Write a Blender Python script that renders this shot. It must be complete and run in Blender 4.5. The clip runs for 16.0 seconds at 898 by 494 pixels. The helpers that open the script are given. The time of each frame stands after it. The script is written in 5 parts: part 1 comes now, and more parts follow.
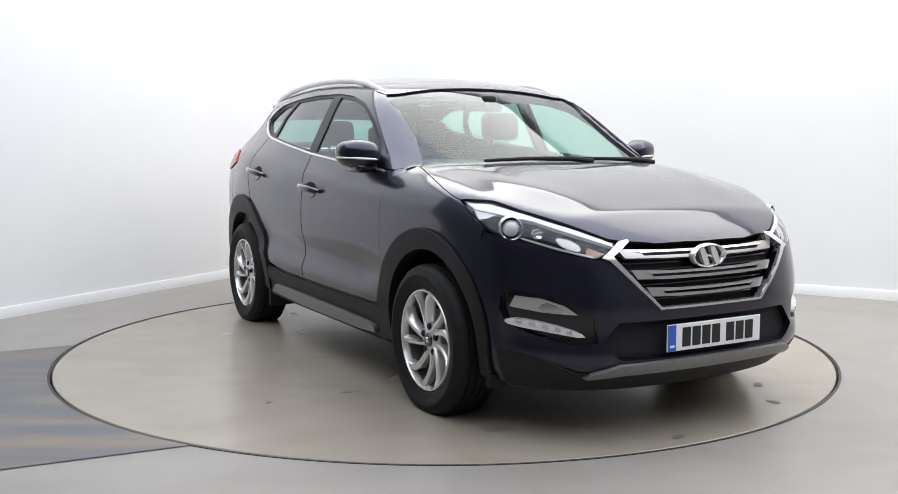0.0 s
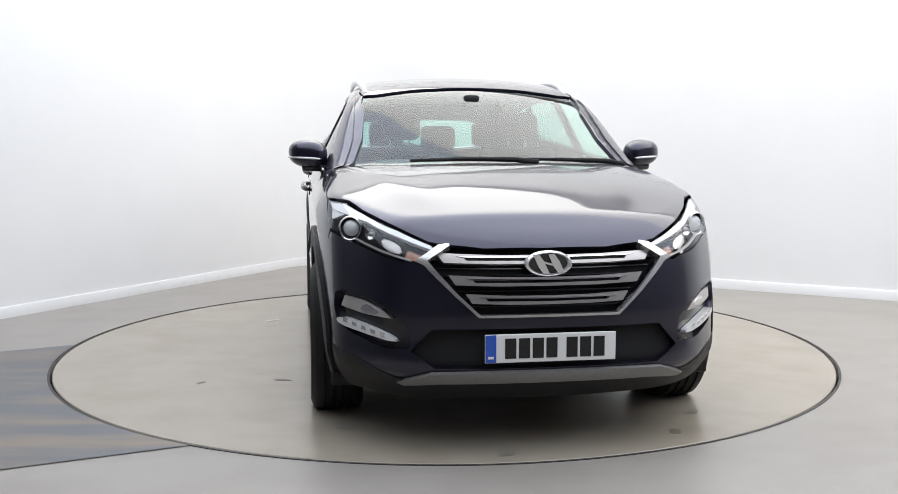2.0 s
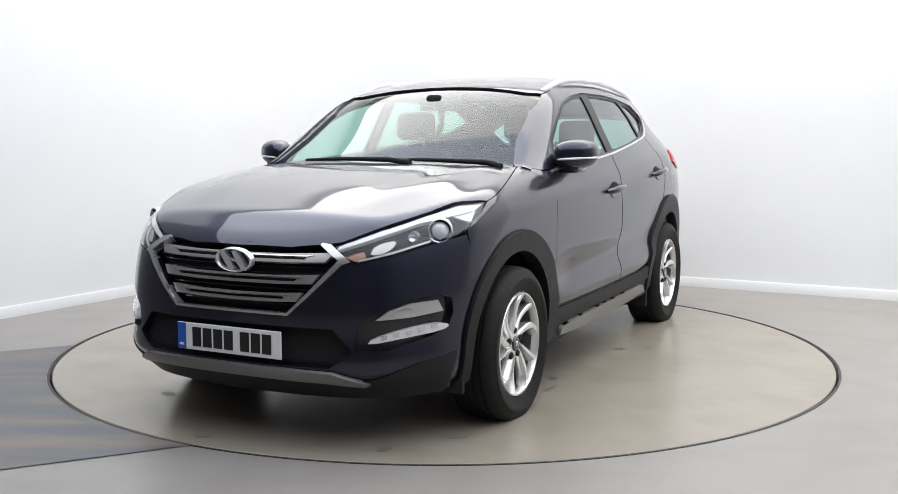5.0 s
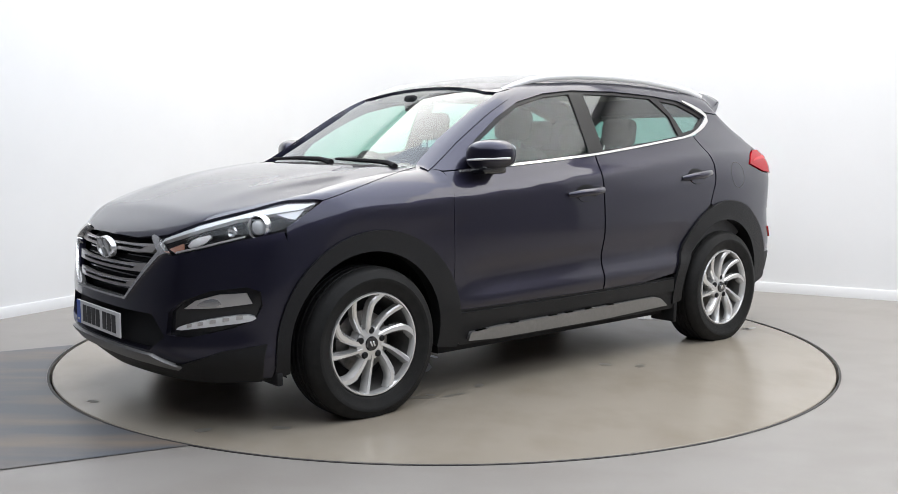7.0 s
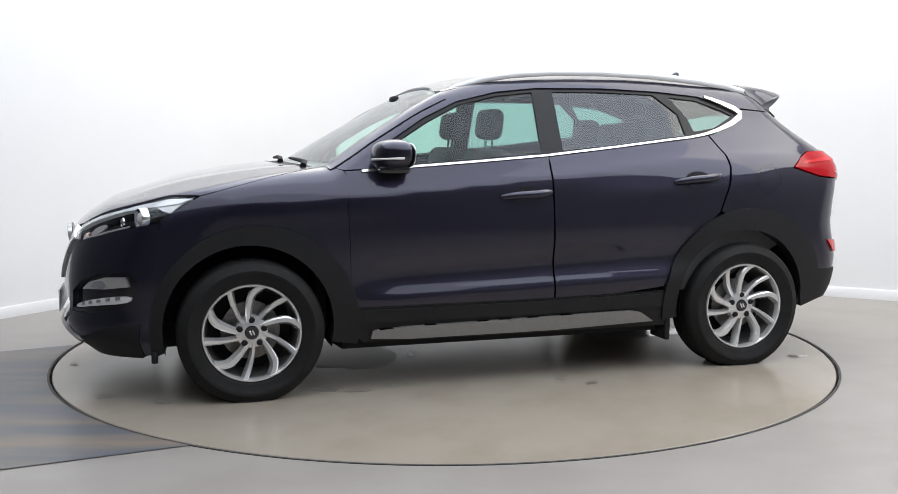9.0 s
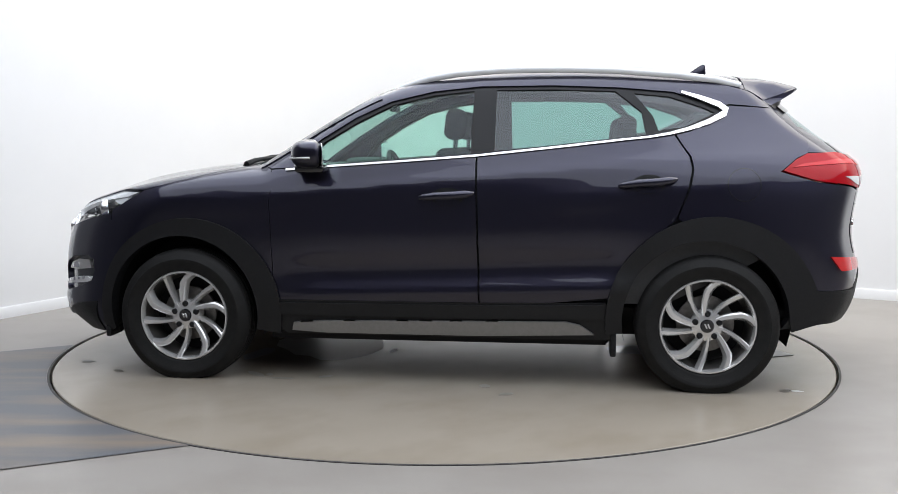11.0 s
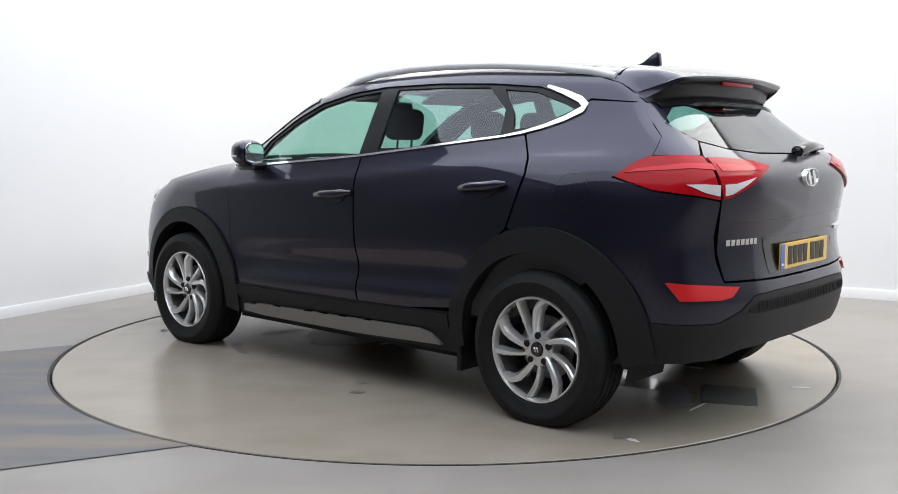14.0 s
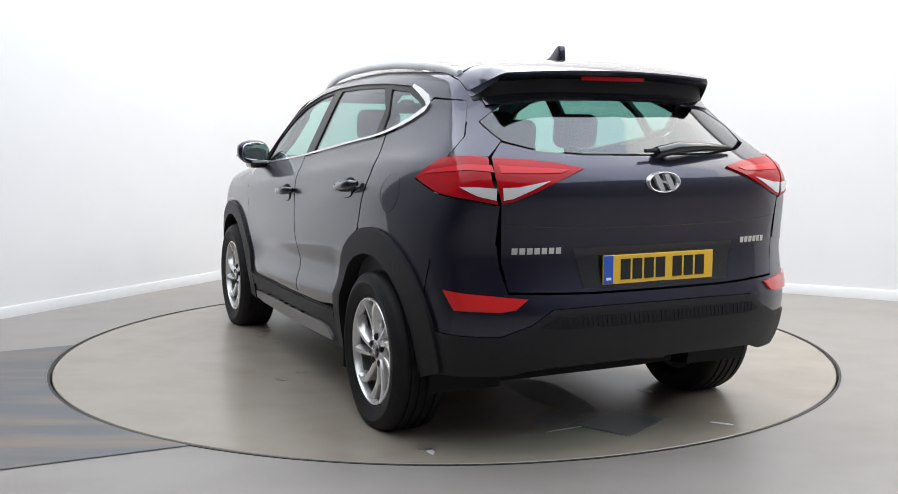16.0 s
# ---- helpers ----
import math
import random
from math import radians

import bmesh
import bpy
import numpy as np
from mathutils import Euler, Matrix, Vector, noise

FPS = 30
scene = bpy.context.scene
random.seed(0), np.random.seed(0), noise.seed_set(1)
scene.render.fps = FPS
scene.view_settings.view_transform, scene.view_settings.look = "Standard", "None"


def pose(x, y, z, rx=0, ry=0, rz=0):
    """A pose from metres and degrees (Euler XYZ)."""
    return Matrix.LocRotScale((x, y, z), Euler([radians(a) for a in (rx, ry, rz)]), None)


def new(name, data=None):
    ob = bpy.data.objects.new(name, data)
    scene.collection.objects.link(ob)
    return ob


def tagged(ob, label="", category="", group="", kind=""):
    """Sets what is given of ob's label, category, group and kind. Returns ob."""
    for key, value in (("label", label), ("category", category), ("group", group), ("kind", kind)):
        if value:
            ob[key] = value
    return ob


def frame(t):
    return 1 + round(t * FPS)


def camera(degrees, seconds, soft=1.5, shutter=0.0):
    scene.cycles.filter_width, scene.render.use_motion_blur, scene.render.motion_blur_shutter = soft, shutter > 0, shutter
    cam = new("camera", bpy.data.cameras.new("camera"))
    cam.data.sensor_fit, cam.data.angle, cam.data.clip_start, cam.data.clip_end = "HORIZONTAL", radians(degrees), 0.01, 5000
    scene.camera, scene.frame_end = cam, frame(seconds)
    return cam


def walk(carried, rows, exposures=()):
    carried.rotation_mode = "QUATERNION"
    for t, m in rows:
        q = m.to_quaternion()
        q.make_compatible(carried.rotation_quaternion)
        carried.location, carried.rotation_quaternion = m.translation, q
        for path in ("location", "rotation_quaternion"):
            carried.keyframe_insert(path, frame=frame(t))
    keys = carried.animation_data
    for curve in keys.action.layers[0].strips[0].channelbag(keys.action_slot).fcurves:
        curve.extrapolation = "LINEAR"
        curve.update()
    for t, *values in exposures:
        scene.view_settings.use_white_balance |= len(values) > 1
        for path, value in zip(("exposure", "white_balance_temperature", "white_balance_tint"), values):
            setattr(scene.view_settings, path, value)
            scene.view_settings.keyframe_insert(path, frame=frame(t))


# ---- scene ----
# ---- camera: it stands still on a stand before the turntable ----
cam = camera(49.52, 16.0, soft=0.75)
EYE = Vector((0.0, -5.8147, 1.2225))
VIEW = pose(EYE.x, EYE.y, EYE.z, 90 - 6.178, 0.04, -0.257)
walk(cam, [(0.0, VIEW), (16.0, VIEW)])

# ---- light: a closed white studio under a ceiling of light panels ----
scene.view_settings.exposure = 0.0
world = bpy.data.worlds.new("studio_world")
scene.world = world
world.use_nodes = True
world.node_tree.nodes["Background"].inputs[0].default_value = (0.9, 0.93, 1.0, 1)
world.node_tree.nodes["Background"].inputs[1].default_value = 0.05

CORNER = Vector((-1.213, 4.216, 0))
ALONG = Vector((0.8722, -0.4892, 0))     # along the wall behind, to the right
TOWARD = Vector((-0.4892, -0.8722, 0))   # along the side wall, towards the camera
ROOM_A, ROOM_B, ROOM_H = 11.0, 12.5, 4.2
ROOM_TURN = math.atan2(ALONG.y, ALONG.x)


def lamp(name, centre, size, watts, colour, turn=0.0):
    data = bpy.data.lights.new(name, "AREA")
    data.shape, data.size, data.size_y = "RECTANGLE", size[0], size[1]
    data.energy, data.color = watts, colour
    ob = new(name, data)
    ob.matrix_world = Matrix.Translation(centre) @ pose(0, 0, 0, 0, 0, math.degrees(ROOM_TURN) + turn)
    return ob


# a luminous ceiling of abutting panels, warmer and stronger along the far wall, weaker over the camera
PANELS = []
ROWS = ((70.0, (0.955, 0.945, 0.905)), (51.0, (0.86, 0.92, 1.03)), (38.0, (0.85, 0.915, 1.02)), (24.0, (0.85, 0.91, 1.0)))
for i in range(4):
    for j, (watts, tint) in enumerate(ROWS):
        c = CORNER + ALONG * (1.5 + 2.6 * i) + TOWARD * (1.3 + 2.2 * j)
        PANELS.append((c.x, c.y))
        lamp("ceiling_lamp", (c.x, c.y, ROOM_H - 0.07), (2.6, 2.2), watts, tint)


# ---- materials ----
def material(name, colour=(0.5, 0.5, 0.5), rough=0.5, metal=0.0, coat=0.0, spec=0.5, emit=0.0, alpha=None):
    m = bpy.data.materials.new(name)
    m.use_nodes = True
    b = m.node_tree.nodes["Principled BSDF"]
    b.inputs["Base Color"].default_value = (*colour, 1)
    b.inputs["Roughness"].default_value = rough
    b.inputs["Metallic"].default_value = metal
    b.inputs["Coat Weight"].default_value = coat
    b.inputs["Coat Roughness"].default_value = 0.07
    b.inputs["Specular IOR Level"].default_value = spec
    if emit:
        b.inputs["Emission Color"].default_value = (*colour, 1)
        b.inputs["Emission Strength"].default_value = emit
    return m


def noisy(m, scale, low, high, detail=6.0, rough=None, bump=0.0, bump_scale=None, socket="Object"):
    """Varies a material's colour between low and high at two scales, its gloss and its relief."""
    t = m.node_tree
    b = t.nodes["Principled BSDF"]
    at = t.nodes.new("ShaderNodeTexCoord")
    n = t.nodes.new("ShaderNodeTexNoise")
    n.inputs["Scale"].default_value, n.inputs["Detail"].default_value = scale, detail
    n.inputs["Roughness"].default_value = 0.62
    t.links.new(at.outputs[socket], n.inputs["Vector"])
    r = t.nodes.new("ShaderNodeValToRGB")
    r.color_ramp.elements[0].position, r.color_ramp.elements[1].position = 0.22, 0.82
    r.color_ramp.elements[0].color, r.color_ramp.elements[1].color = (*low, 1), (*high, 1)
    t.links.new(n.outputs["Fac"], r.inputs["Fac"])
    t.links.new(r.outputs["Color"], b.inputs["Base Color"])
    if rough:
        q = t.nodes.new("ShaderNodeMapRange")
        q.inputs["To Min"].default_value, q.inputs["To Max"].default_value = rough
        t.links.new(n.outputs["Fac"], q.inputs["Value"])
        t.links.new(q.outputs["Result"], b.inputs["Roughness"])
    if bump:
        n2 = t.nodes.new("ShaderNodeTexNoise")
        n2.inputs["Scale"].default_value = bump_scale or scale * 8
        n2.inputs["Detail"].default_value = 4
        t.links.new(at.outputs[socket], n2.inputs["Vector"])
        u = t.nodes.new("ShaderNodeBump")
        u.inputs["Strength"].default_value, u.inputs["Distance"].default_value = bump, 0.004
        t.links.new(n2.outputs["Fac"], u.inputs["Height"])
        t.links.new(u.outputs["Normal"], b.inputs["Normal"])
    return m


def glass(name, colour, rough=0.0, base=0.05):
    """Thin tinted glass: mirror-like gloss over a coloured see-through sheet."""
    m = bpy.data.materials.new(name)
    m.use_nodes = True
    t = m.node_tree
    t.nodes.clear()
    out = t.nodes.new("ShaderNodeOutputMaterial")
    mix = t.nodes.new("ShaderNodeMixShader")
    see = t.nodes.new("ShaderNodeBsdfTransparent")
    see.inputs[0].default_value = (*colour, 1)
    gloss = t.nodes.new("ShaderNodeBsdfGlossy")
    gloss.inputs["Roughness"].default_value = rough
    gloss.inputs["Color"].default_value = (0.95, 0.97, 1.0, 1)
    face = t.nodes.new("ShaderNodeLayerWeight")
    face.inputs["Blend"].default_value = 0.5
    bend = t.nodes.new("ShaderNodeMath")
    bend.operation = "POWER"
    bend.inputs[1].default_value = 4.0
    lift = t.nodes.new("ShaderNodeMath")
    lift.operation = "MULTIPLY_ADD"
    lift.inputs[1].default_value, lift.inputs[2].default_value = 0.85, base
    t.links.new(face.outputs["Facing"], bend.inputs[0])
    t.links.new(bend.outputs[0], lift.inputs[0])
    t.links.new(lift.outputs[0], mix.inputs[0])
    t.links.new(see.outputs[0], mix.inputs[1])
    t.links.new(gloss.outputs[0], mix.inputs[2])
    t.links.new(mix.outputs[0], out.inputs[0])
    return m


PAINT = noisy(material("navy_metallic_paint", (0.02, 0.019, 0.034), 0.36, 0.85, 1.0, 0.5), 700, (0.013, 0.0122, 0.026), (0.024, 0.0222, 0.047), 2.0)
PAINT.node_tree.nodes["Principled BSDF"].inputs["Coat Roughness"].default_value = 0.02
BLACK = noisy(material("black_moulded_plastic", (0.02, 0.02, 0.021), 0.5, spec=0.28), 90, (0.010, 0.010, 0.011), (0.016, 0.016, 0.017), bump=0.25, bump_scale=900)
GLOSS_BLACK = material("gloss_black_trim", (0.010, 0.010, 0.012), 0.15, 0, 0.6)
PILLAR = material("satin_black_pillar_film", (0.011, 0.011, 0.012), 0.32, spec=0.25)
MATT_BLACK = material("matt_black_void", (0.011, 0.011, 0.012), 0.7, spec=0.25)
CHROME = material("bright_chrome", (0.86, 0.86, 0.87), 0.10, 1.0)
SATIN = material("satin_chrome", (0.60, 0.575, 0.555), 0.32, 0.65)
BRIGHT = material("bright_grille_chrome", (0.72, 0.71, 0.70), 0.16, 0.85)
BAR = material("dark_satin_chrome", (0.44, 0.415, 0.40), 0.30, 0.7)
RAIL = material("silver_rail_paint", (0.80, 0.80, 0.80), 0.30, 0.15)
SILVER = noisy(material("silver_skid_paint", (0.36, 0.355, 0.35), 0.38, 0.5), 60, (0.22, 0.215, 0.21), (0.27, 0.265, 0.26))
ALLOY = noisy(material("silver_alloy_paint", (0.7, 0.7, 0.7), 0.24, 0.65, 0.4), 30, (0.72, 0.715, 0.705), (0.80, 0.795, 0.785))
RUBBER = noisy(material("tyre_rubber", (0.022, 0.022, 0.022), 0.6, spec=0.2), 25, (0.009, 0.009, 0.009), (0.018, 0.0175, 0.017), bump=0.4, bump_scale=300)
SCREEN_GLASS = glass("green_tinted_glass", (0.60, 0.83, 0.75), base=0.04)
PRIVACY_GLASS = glass("dark_tinted_glass", (0.40, 0.63, 0.58), base=0.07)
LENS = glass("clear_lamp_lens", (0.93, 0.94, 0.95))
RED_LENS = material("red_lamp_plastic", (0.40, 0.004, 0.010), 0.12, 0, 0.12, 0.22)
DEEP_RED = material("deep_red_lamp_plastic", (0.60, 0.012, 0.02), 0.12, 0, 0.3, 0.3)
REFLEX = material("red_reflector", (0.62, 0.015, 0.015), 0.25, 0, 1.0)
WHITE_LENS = material("frosted_lamp_plastic", (0.72, 0.72, 0.72), 0.2, 0.1, 0.8)
AMBER = material("amber_lamp_plastic", (0.42, 0.20, 0.13), 0.25, 0, 0.5)
MIRROR = material("mirror_silver", (0.8, 0.84, 0.84), 0.02, 1.0)
WHITE_PLATE = material("white_plate_acrylic", (0.80, 0.80, 0.79), 0.25, 0, 0.5)
YELLOW_PLATE = material("yellow_plate_acrylic", (0.80, 0.48, 0.03), 0.25, 0, 0.5)
BLUE = material("blue_plate_band", (0.015, 0.09, 0.50), 0.3, 0, 0.5)
INK = material("black_plate_ink", (0.01, 0.01, 0.01), 0.4)
CLOTH = noisy(material("charcoal_seat_cloth", (0.03, 0.03, 0.032), 0.9), 40, (0.012, 0.012, 0.013), (0.024, 0.024, 0.026), bump=0.3, bump_scale=600)
DASH = noisy(material("grey_dashboard_plastic", (0.05, 0.05, 0.052), 0.6), 60, (0.042, 0.042, 0.044), (0.06, 0.06, 0.062))
LINING = material("grey_headlining", (0.17, 0.17, 0.168), 0.9)
# darker than the alloy: the shade between the spokes is painted in
BARREL_SHADE = noisy(material("shaded_rim_grey", (0.1, 0.1, 0.1), 0.55, 0.3), 20, (0.05, 0.048, 0.045), (0.12, 0.116, 0.11))
STEEL = noisy(material("dull_steel", (0.25, 0.24, 0.23), 0.45, 0.9), 30, (0.14, 0.13, 0.12), (0.34, 0.33, 0.32))
WALL = noisy(material("white_wall_paint", (0.83, 0.83, 0.83), 0.55), 1.3, (0.80, 0.80, 0.805), (0.84, 0.84, 0.845), bump=0.05, bump_scale=60)
TRIM = material("white_skirting_gloss", (0.78, 0.78, 0.785), 0.4)
CEIL = material("white_ceiling_paint", (0.80, 0.80, 0.80), 0.8)
PANEL_FRAME = material("white_lamp_frame", (0.8, 0.8, 0.8), 0.4)


def floor_material(name, low, high, streak, rough, bump=0.08, stretch=(1.6, 2.2, 1.0)):
    """Painted concrete: broad blotches, fine grain, cloudy wear."""
    m = noisy(material(name, low, 0.4), 1.1, low, high, 3.5, rough, bump, 140)
    t = m.node_tree
    b = t.nodes["Principled BSDF"]
    ramp = [n for n in t.nodes if n.bl_idname == "ShaderNodeValToRGB"][0]
    at = [n for n in t.nodes if n.bl_idname == "ShaderNodeTexCoord"][0]
    place = t.nodes.new("ShaderNodeMapping")
    place.inputs["Rotation"].default_value = (0, 0, 0.35)
    place.inputs["Scale"].default_value = stretch
    n = t.nodes.new("ShaderNodeTexNoise")
    n.inputs["Scale"].default_value, n.inputs["Detail"].default_value = 1.4, 3.5
    t.links.new(at.outputs["Object"], place.inputs["Vector"])
    t.links.new(place.outputs["Vector"], n.inputs["Vector"])
    r = t.nodes.new("ShaderNodeValToRGB")
    r.color_ramp.elements[0].position, r.color_ramp.elements[1].position = 0.45, 0.8
    r.color_ramp.elements[0].color, r.color_ramp.elements[1].color = (0, 0, 0, 1), (1, 1, 1, 1)
    t.links.new(n.outputs["Fac"], r.inputs["Fac"])
    mix = t.nodes.new("ShaderNodeMixRGB")
    mix.inputs[2].default_value = (*streak, 1)
    t.links.new(r.outputs["Color"], mix.inputs[0])
    t.links.new(ramp.outputs["Color"], mix.inputs[1])
    t.links.new(mix.outputs[0], b.inputs["Base Color"])
    return m


FLOOR = floor_material("grey_floor_paint", (0.265, 0.244, 0.222), (0.305, 0.284, 0.262), (0.245, 0.223, 0.20), (0.30, 0.45))
DISC = floor_material("beige_turntable_paint", (0.300, 0.262, 0.211), (0.333, 0.296, 0.244), (0.270, 0.229, 0.177), (0.20, 0.30), 0.03)
STRIP = floor_material("worn_grey_ramp_paint", (0.088, 0.092, 0.104), (0.125, 0.128, 0.14), (0.27, 0.20, 0.13), (0.35, 0.5), 0.08, (0.55, 3.2, 1.0))
STAIN = material("dried_oil_stain", (0.15, 0.135, 0.11), 0.5)
SCUFF = material("pale_scuff", (0.62, 0.61, 0.59), 0.3)
# wet film coloured pale, so the glare on it is painted in
WET_GLARE = material("wet_film_with_glare", (0.50, 0.49, 0.48), 0.10, 0, 1.0)
FAINT_TONE = material("faint_floor_tone", (0.27, 0.25, 0.225), 0.4)


# ---- mesh helpers ----
def link(name, me, mat, parent=None, label=""):
    me.materials.append(mat)
    ob = new(name, me)
    if parent:
        ob.parent = parent
    if label:
        ob["label"] = label
    return ob


def part(name, bm, mat, parent, label="", smooth=True):
    me = bpy.data.meshes.new(name)
    bmesh.ops.recalc_face_normals(bm, faces=bm.faces)
    bm.to_mesh(me)
    bm.free()
    if smooth:
        for f in me.polygons:
            f.use_smooth = True
        me.set_sharp_from_angle(angle=radians(38))
    return link(name, me, mat, parent, label)


def box(size, centre=(0, 0, 0), bevel=0.0, seg=2, turn=(0, 0, 0)):
    bm = bmesh.new()
    bmesh.ops.create_cube(bm, size=1, matrix=pose(*centre, *turn) @ Matrix.Diagonal((*size, 1)))
    if bevel:
        bmesh.ops.bevel(bm, geom=bm.edges[:], offset=bevel, segments=seg, affect="EDGES", profile=0.5)
    return bm


def lathe(profile, steps=64, axis="y", closed=False):
    """Turns (radius, offset) pairs about an axis."""
    bm = bmesh.new()
    rings = []
    for i in range(steps):
        a = 2 * math.pi * i / steps
        ring = []
        for r, h in profile:
            p = (r * math.cos(a), h, r * math.sin(a)) if axis == "y" else (r * math.cos(a), r * math.sin(a), h)
            ring.append(bm.verts.new(p))
        rings.append(ring)
    n = len(profile)
    for i in range(steps):
        a, b = rings[i], rings[(i + 1) % steps]
        for j in range(n if closed else n - 1):
            k = (j + 1) % n
            bm.faces.new((a[j], b[j], b[k], a[k]))
    bmesh.ops.remove_doubles(bm, verts=bm.verts[:], dist=1e-5)
    return bm


def prism(outline, low, high, axis="z", bevel=0.0):
    """A flat outline given depth along an axis."""
    bm = bmesh.new()
    put = {"z": lambda a, b, c: (a, b, c), "y": lambda a, b, c: (a, c, b), "x": lambda a, b, c: (c, a, b)}[axis]
    lo = [bm.verts.new(put(a, b, low)) for a, b in outline]
    hi = [bm.verts.new(put(a, b, high)) for a, b in outline]
    n = len(outline)
    bm.faces.new(lo)
    bm.faces.new(hi)
    for i in range(n):
        bm.faces.new((lo[i], lo[(i + 1) % n], hi[(i + 1) % n], hi[i]))
    bmesh.ops.recalc_face_normals(bm, faces=bm.faces)
    if bevel:
        bmesh.ops.bevel(bm, geom=bm.edges[:], offset=bevel, segments=2, affect="EDGES", profile=0.5)
    return bm


def tube(points, radius, sides=10, squash=1.0):
    """A round bar along points; radius is one number or one for each point."""
    bm = bmesh.new()
    pts = [Vector(p) for p in points]
    rings = []
    for i, p in enumerate(pts):
        d = (pts[min(i + 1, len(pts) - 1)] - pts[max(i - 1, 0)]).normalized()
        ref = Vector((0, 0, 1)) if abs(d.z) < 0.9 else Vector((1, 0, 0))
        u = d.cross(ref).normalized()
        v = u.cross(d)
        r = radius[i] if isinstance(radius, (list, tuple)) else radius
        rings.append([bm.verts.new(p + r * (math.cos(2 * math.pi * k / sides) * u + squash * math.sin(2 * math.pi * k / sides) * v)) for k in range(sides)])
    for a, b in zip(rings, rings[1:]):
        for k in range(sides):
            bm.faces.new((a[k], a[(k + 1) % sides], b[(k + 1) % sides], b[k]))
    bm.faces.new(rings[0])
    bm.faces.new(rings[-1])
    return bm


def thing(name, label, category, group="", kind="", where=None):
    e = new(name)
    e.empty_display_size = 0.1
    tagged(e, label, category, group, kind)
    if where:
        e.matrix_world = where
    return e


# ---- the studio: floor with a round opening, ramp strip, walls, skirting, ceiling ----
RING = 2.212
GAP = 0.012


def annulus(inner, outer_pts, z, steps=160):
    bm = bmesh.new()
    a = [bm.verts.new((inner * math.cos(2 * math.pi * i / steps), inner * math.sin(2 * math.pi * i / steps), z)) for i in range(steps)]
    b = []
    for i in range(steps):
        d = Vector((math.cos(2 * math.pi * i / steps), math.sin(2 * math.pi * i / steps), 0))
        b.append(bm.verts.new(Vector((0, 0, z)) + d * outer_pts))
    for i in range(steps):
        k = (i + 1) % steps
        bm.faces.new((a[i], b[i], b[k], a[k]))
    low = [bm.verts.new((v.co.x, v.co.y, z - 0.08)) for v in a]
    for i in range(steps):
        k = (i + 1) % steps
        bm.faces.new((a[i], a[k], low[k], low[i]))
    return bm


tagged(part("floor", annulus(RING + GAP, 16.0, 0.0), FLOOR, None, smooth=False), "grey painted concrete floor, matt and slightly scuffed", "floor", kind="structure")
tagged(part("floor_pit", lathe([(0.0, -0.085), (RING + 0.3, -0.085)], 64, "z"), MATT_BLACK, None, smooth=False), "black pit below the turntable", "pit", kind="structure")
# added ring, coloured near black for the shaded gap round the turntable
rim_bm = lathe([(RING + GAP, 0.0005), (RING + GAP, 0.003), (RING + GAP + 0.012, 0.003), (RING + GAP + 0.012, 0.0005)], 160, "z")
tagged(part("gap_ring", rim_bm, material("dark_gap_tone", (0.035, 0.032, 0.03), 0.6), None), "thin added ring, coloured dark for the shaded gap round the turntable", "edging", kind="structure")
# the darker worn strip that runs up to the turntable
sa, sb = Vector((-2.597, -0.215)), Vector((-2.226, -0.022))
sc, sd = Vector((-1.664, -2.274)), Vector((-1.033, -1.985))
u1, u2 = (sb - sa).normalized(), (sd - sc).normalized()
bm = bmesh.new()
ang_a, ang_b = math.atan2(sb.y, sb.x) % (2 * math.pi), math.atan2(sd.y, sd.x) % (2 * math.pi)
arc = []
for i in range(33):
    a = ang_a + (ang_b - ang_a) * i / 32
    arc.append(bm.verts.new(((RING + GAP + 0.014) * math.cos(a), (RING + GAP + 0.014) * math.sin(a), 0.004)))
far_a, far_b = sa - u1 * 4, sc - u2 * 4
outer = []
for i in range(33):
    q = far_a.lerp(far_b, i / 32)
    outer.append(bm.verts.new((q.x, q.y, 0.004)))
for i in range(32):
    bm.faces.new((arc[i], arc[i + 1], outer[i + 1], outer[i]))
tagged(part("floor_strip", bm, STRIP, None, smooth=False), "worn dark grey painted drive-on strip with brown smears", "floor", kind="structure")


def room_point(a, b, z=0.0):
    q = CORNER + ALONG * a + TOWARD * b
    return (q.x, q.y, z)


def wall_run(name, pts, label, height=ROOM_H, thick=0.15, mat=None):
    bm = bmesh.new()
    n = len(pts)
    lo = [bm.verts.new((p[0], p[1], -0.05)) for p in pts]
    hi = [bm.verts.new((p[0], p[1], height)) for p in pts]
    outs = []
    for i, p in enumerate(pts):
        d = Vector(pts[min(i + 1, n - 1)][:2]) - Vector(pts[max(i - 1, 0)][:2])
        o = Vector((-d.y, d.x)).normalized() * thick
        outs.append((p[0] + o.x, p[1] + o.y))
    lo2 = [bm.verts.new((p[0], p[1], -0.05)) for p in outs]
    hi2 = [bm.verts.new((p[0], p[1], height)) for p in outs]
    for i in range(n - 1):
        bm.faces.new((lo[i], lo[i + 1], hi[i + 1], hi[i]))
        bm.faces.new((lo2[i], lo2[i + 1], hi2[i + 1], hi2[i]))
        bm.faces.new((hi[i], hi[i + 1], hi2[i + 1], hi2[i]))
    for i in (0, n - 1):
        bm.faces.new((lo[i], hi[i], hi2[i], lo2[i]))
    return tagged(part(name, bm, mat or WALL, None), label, "wall", kind="structure")


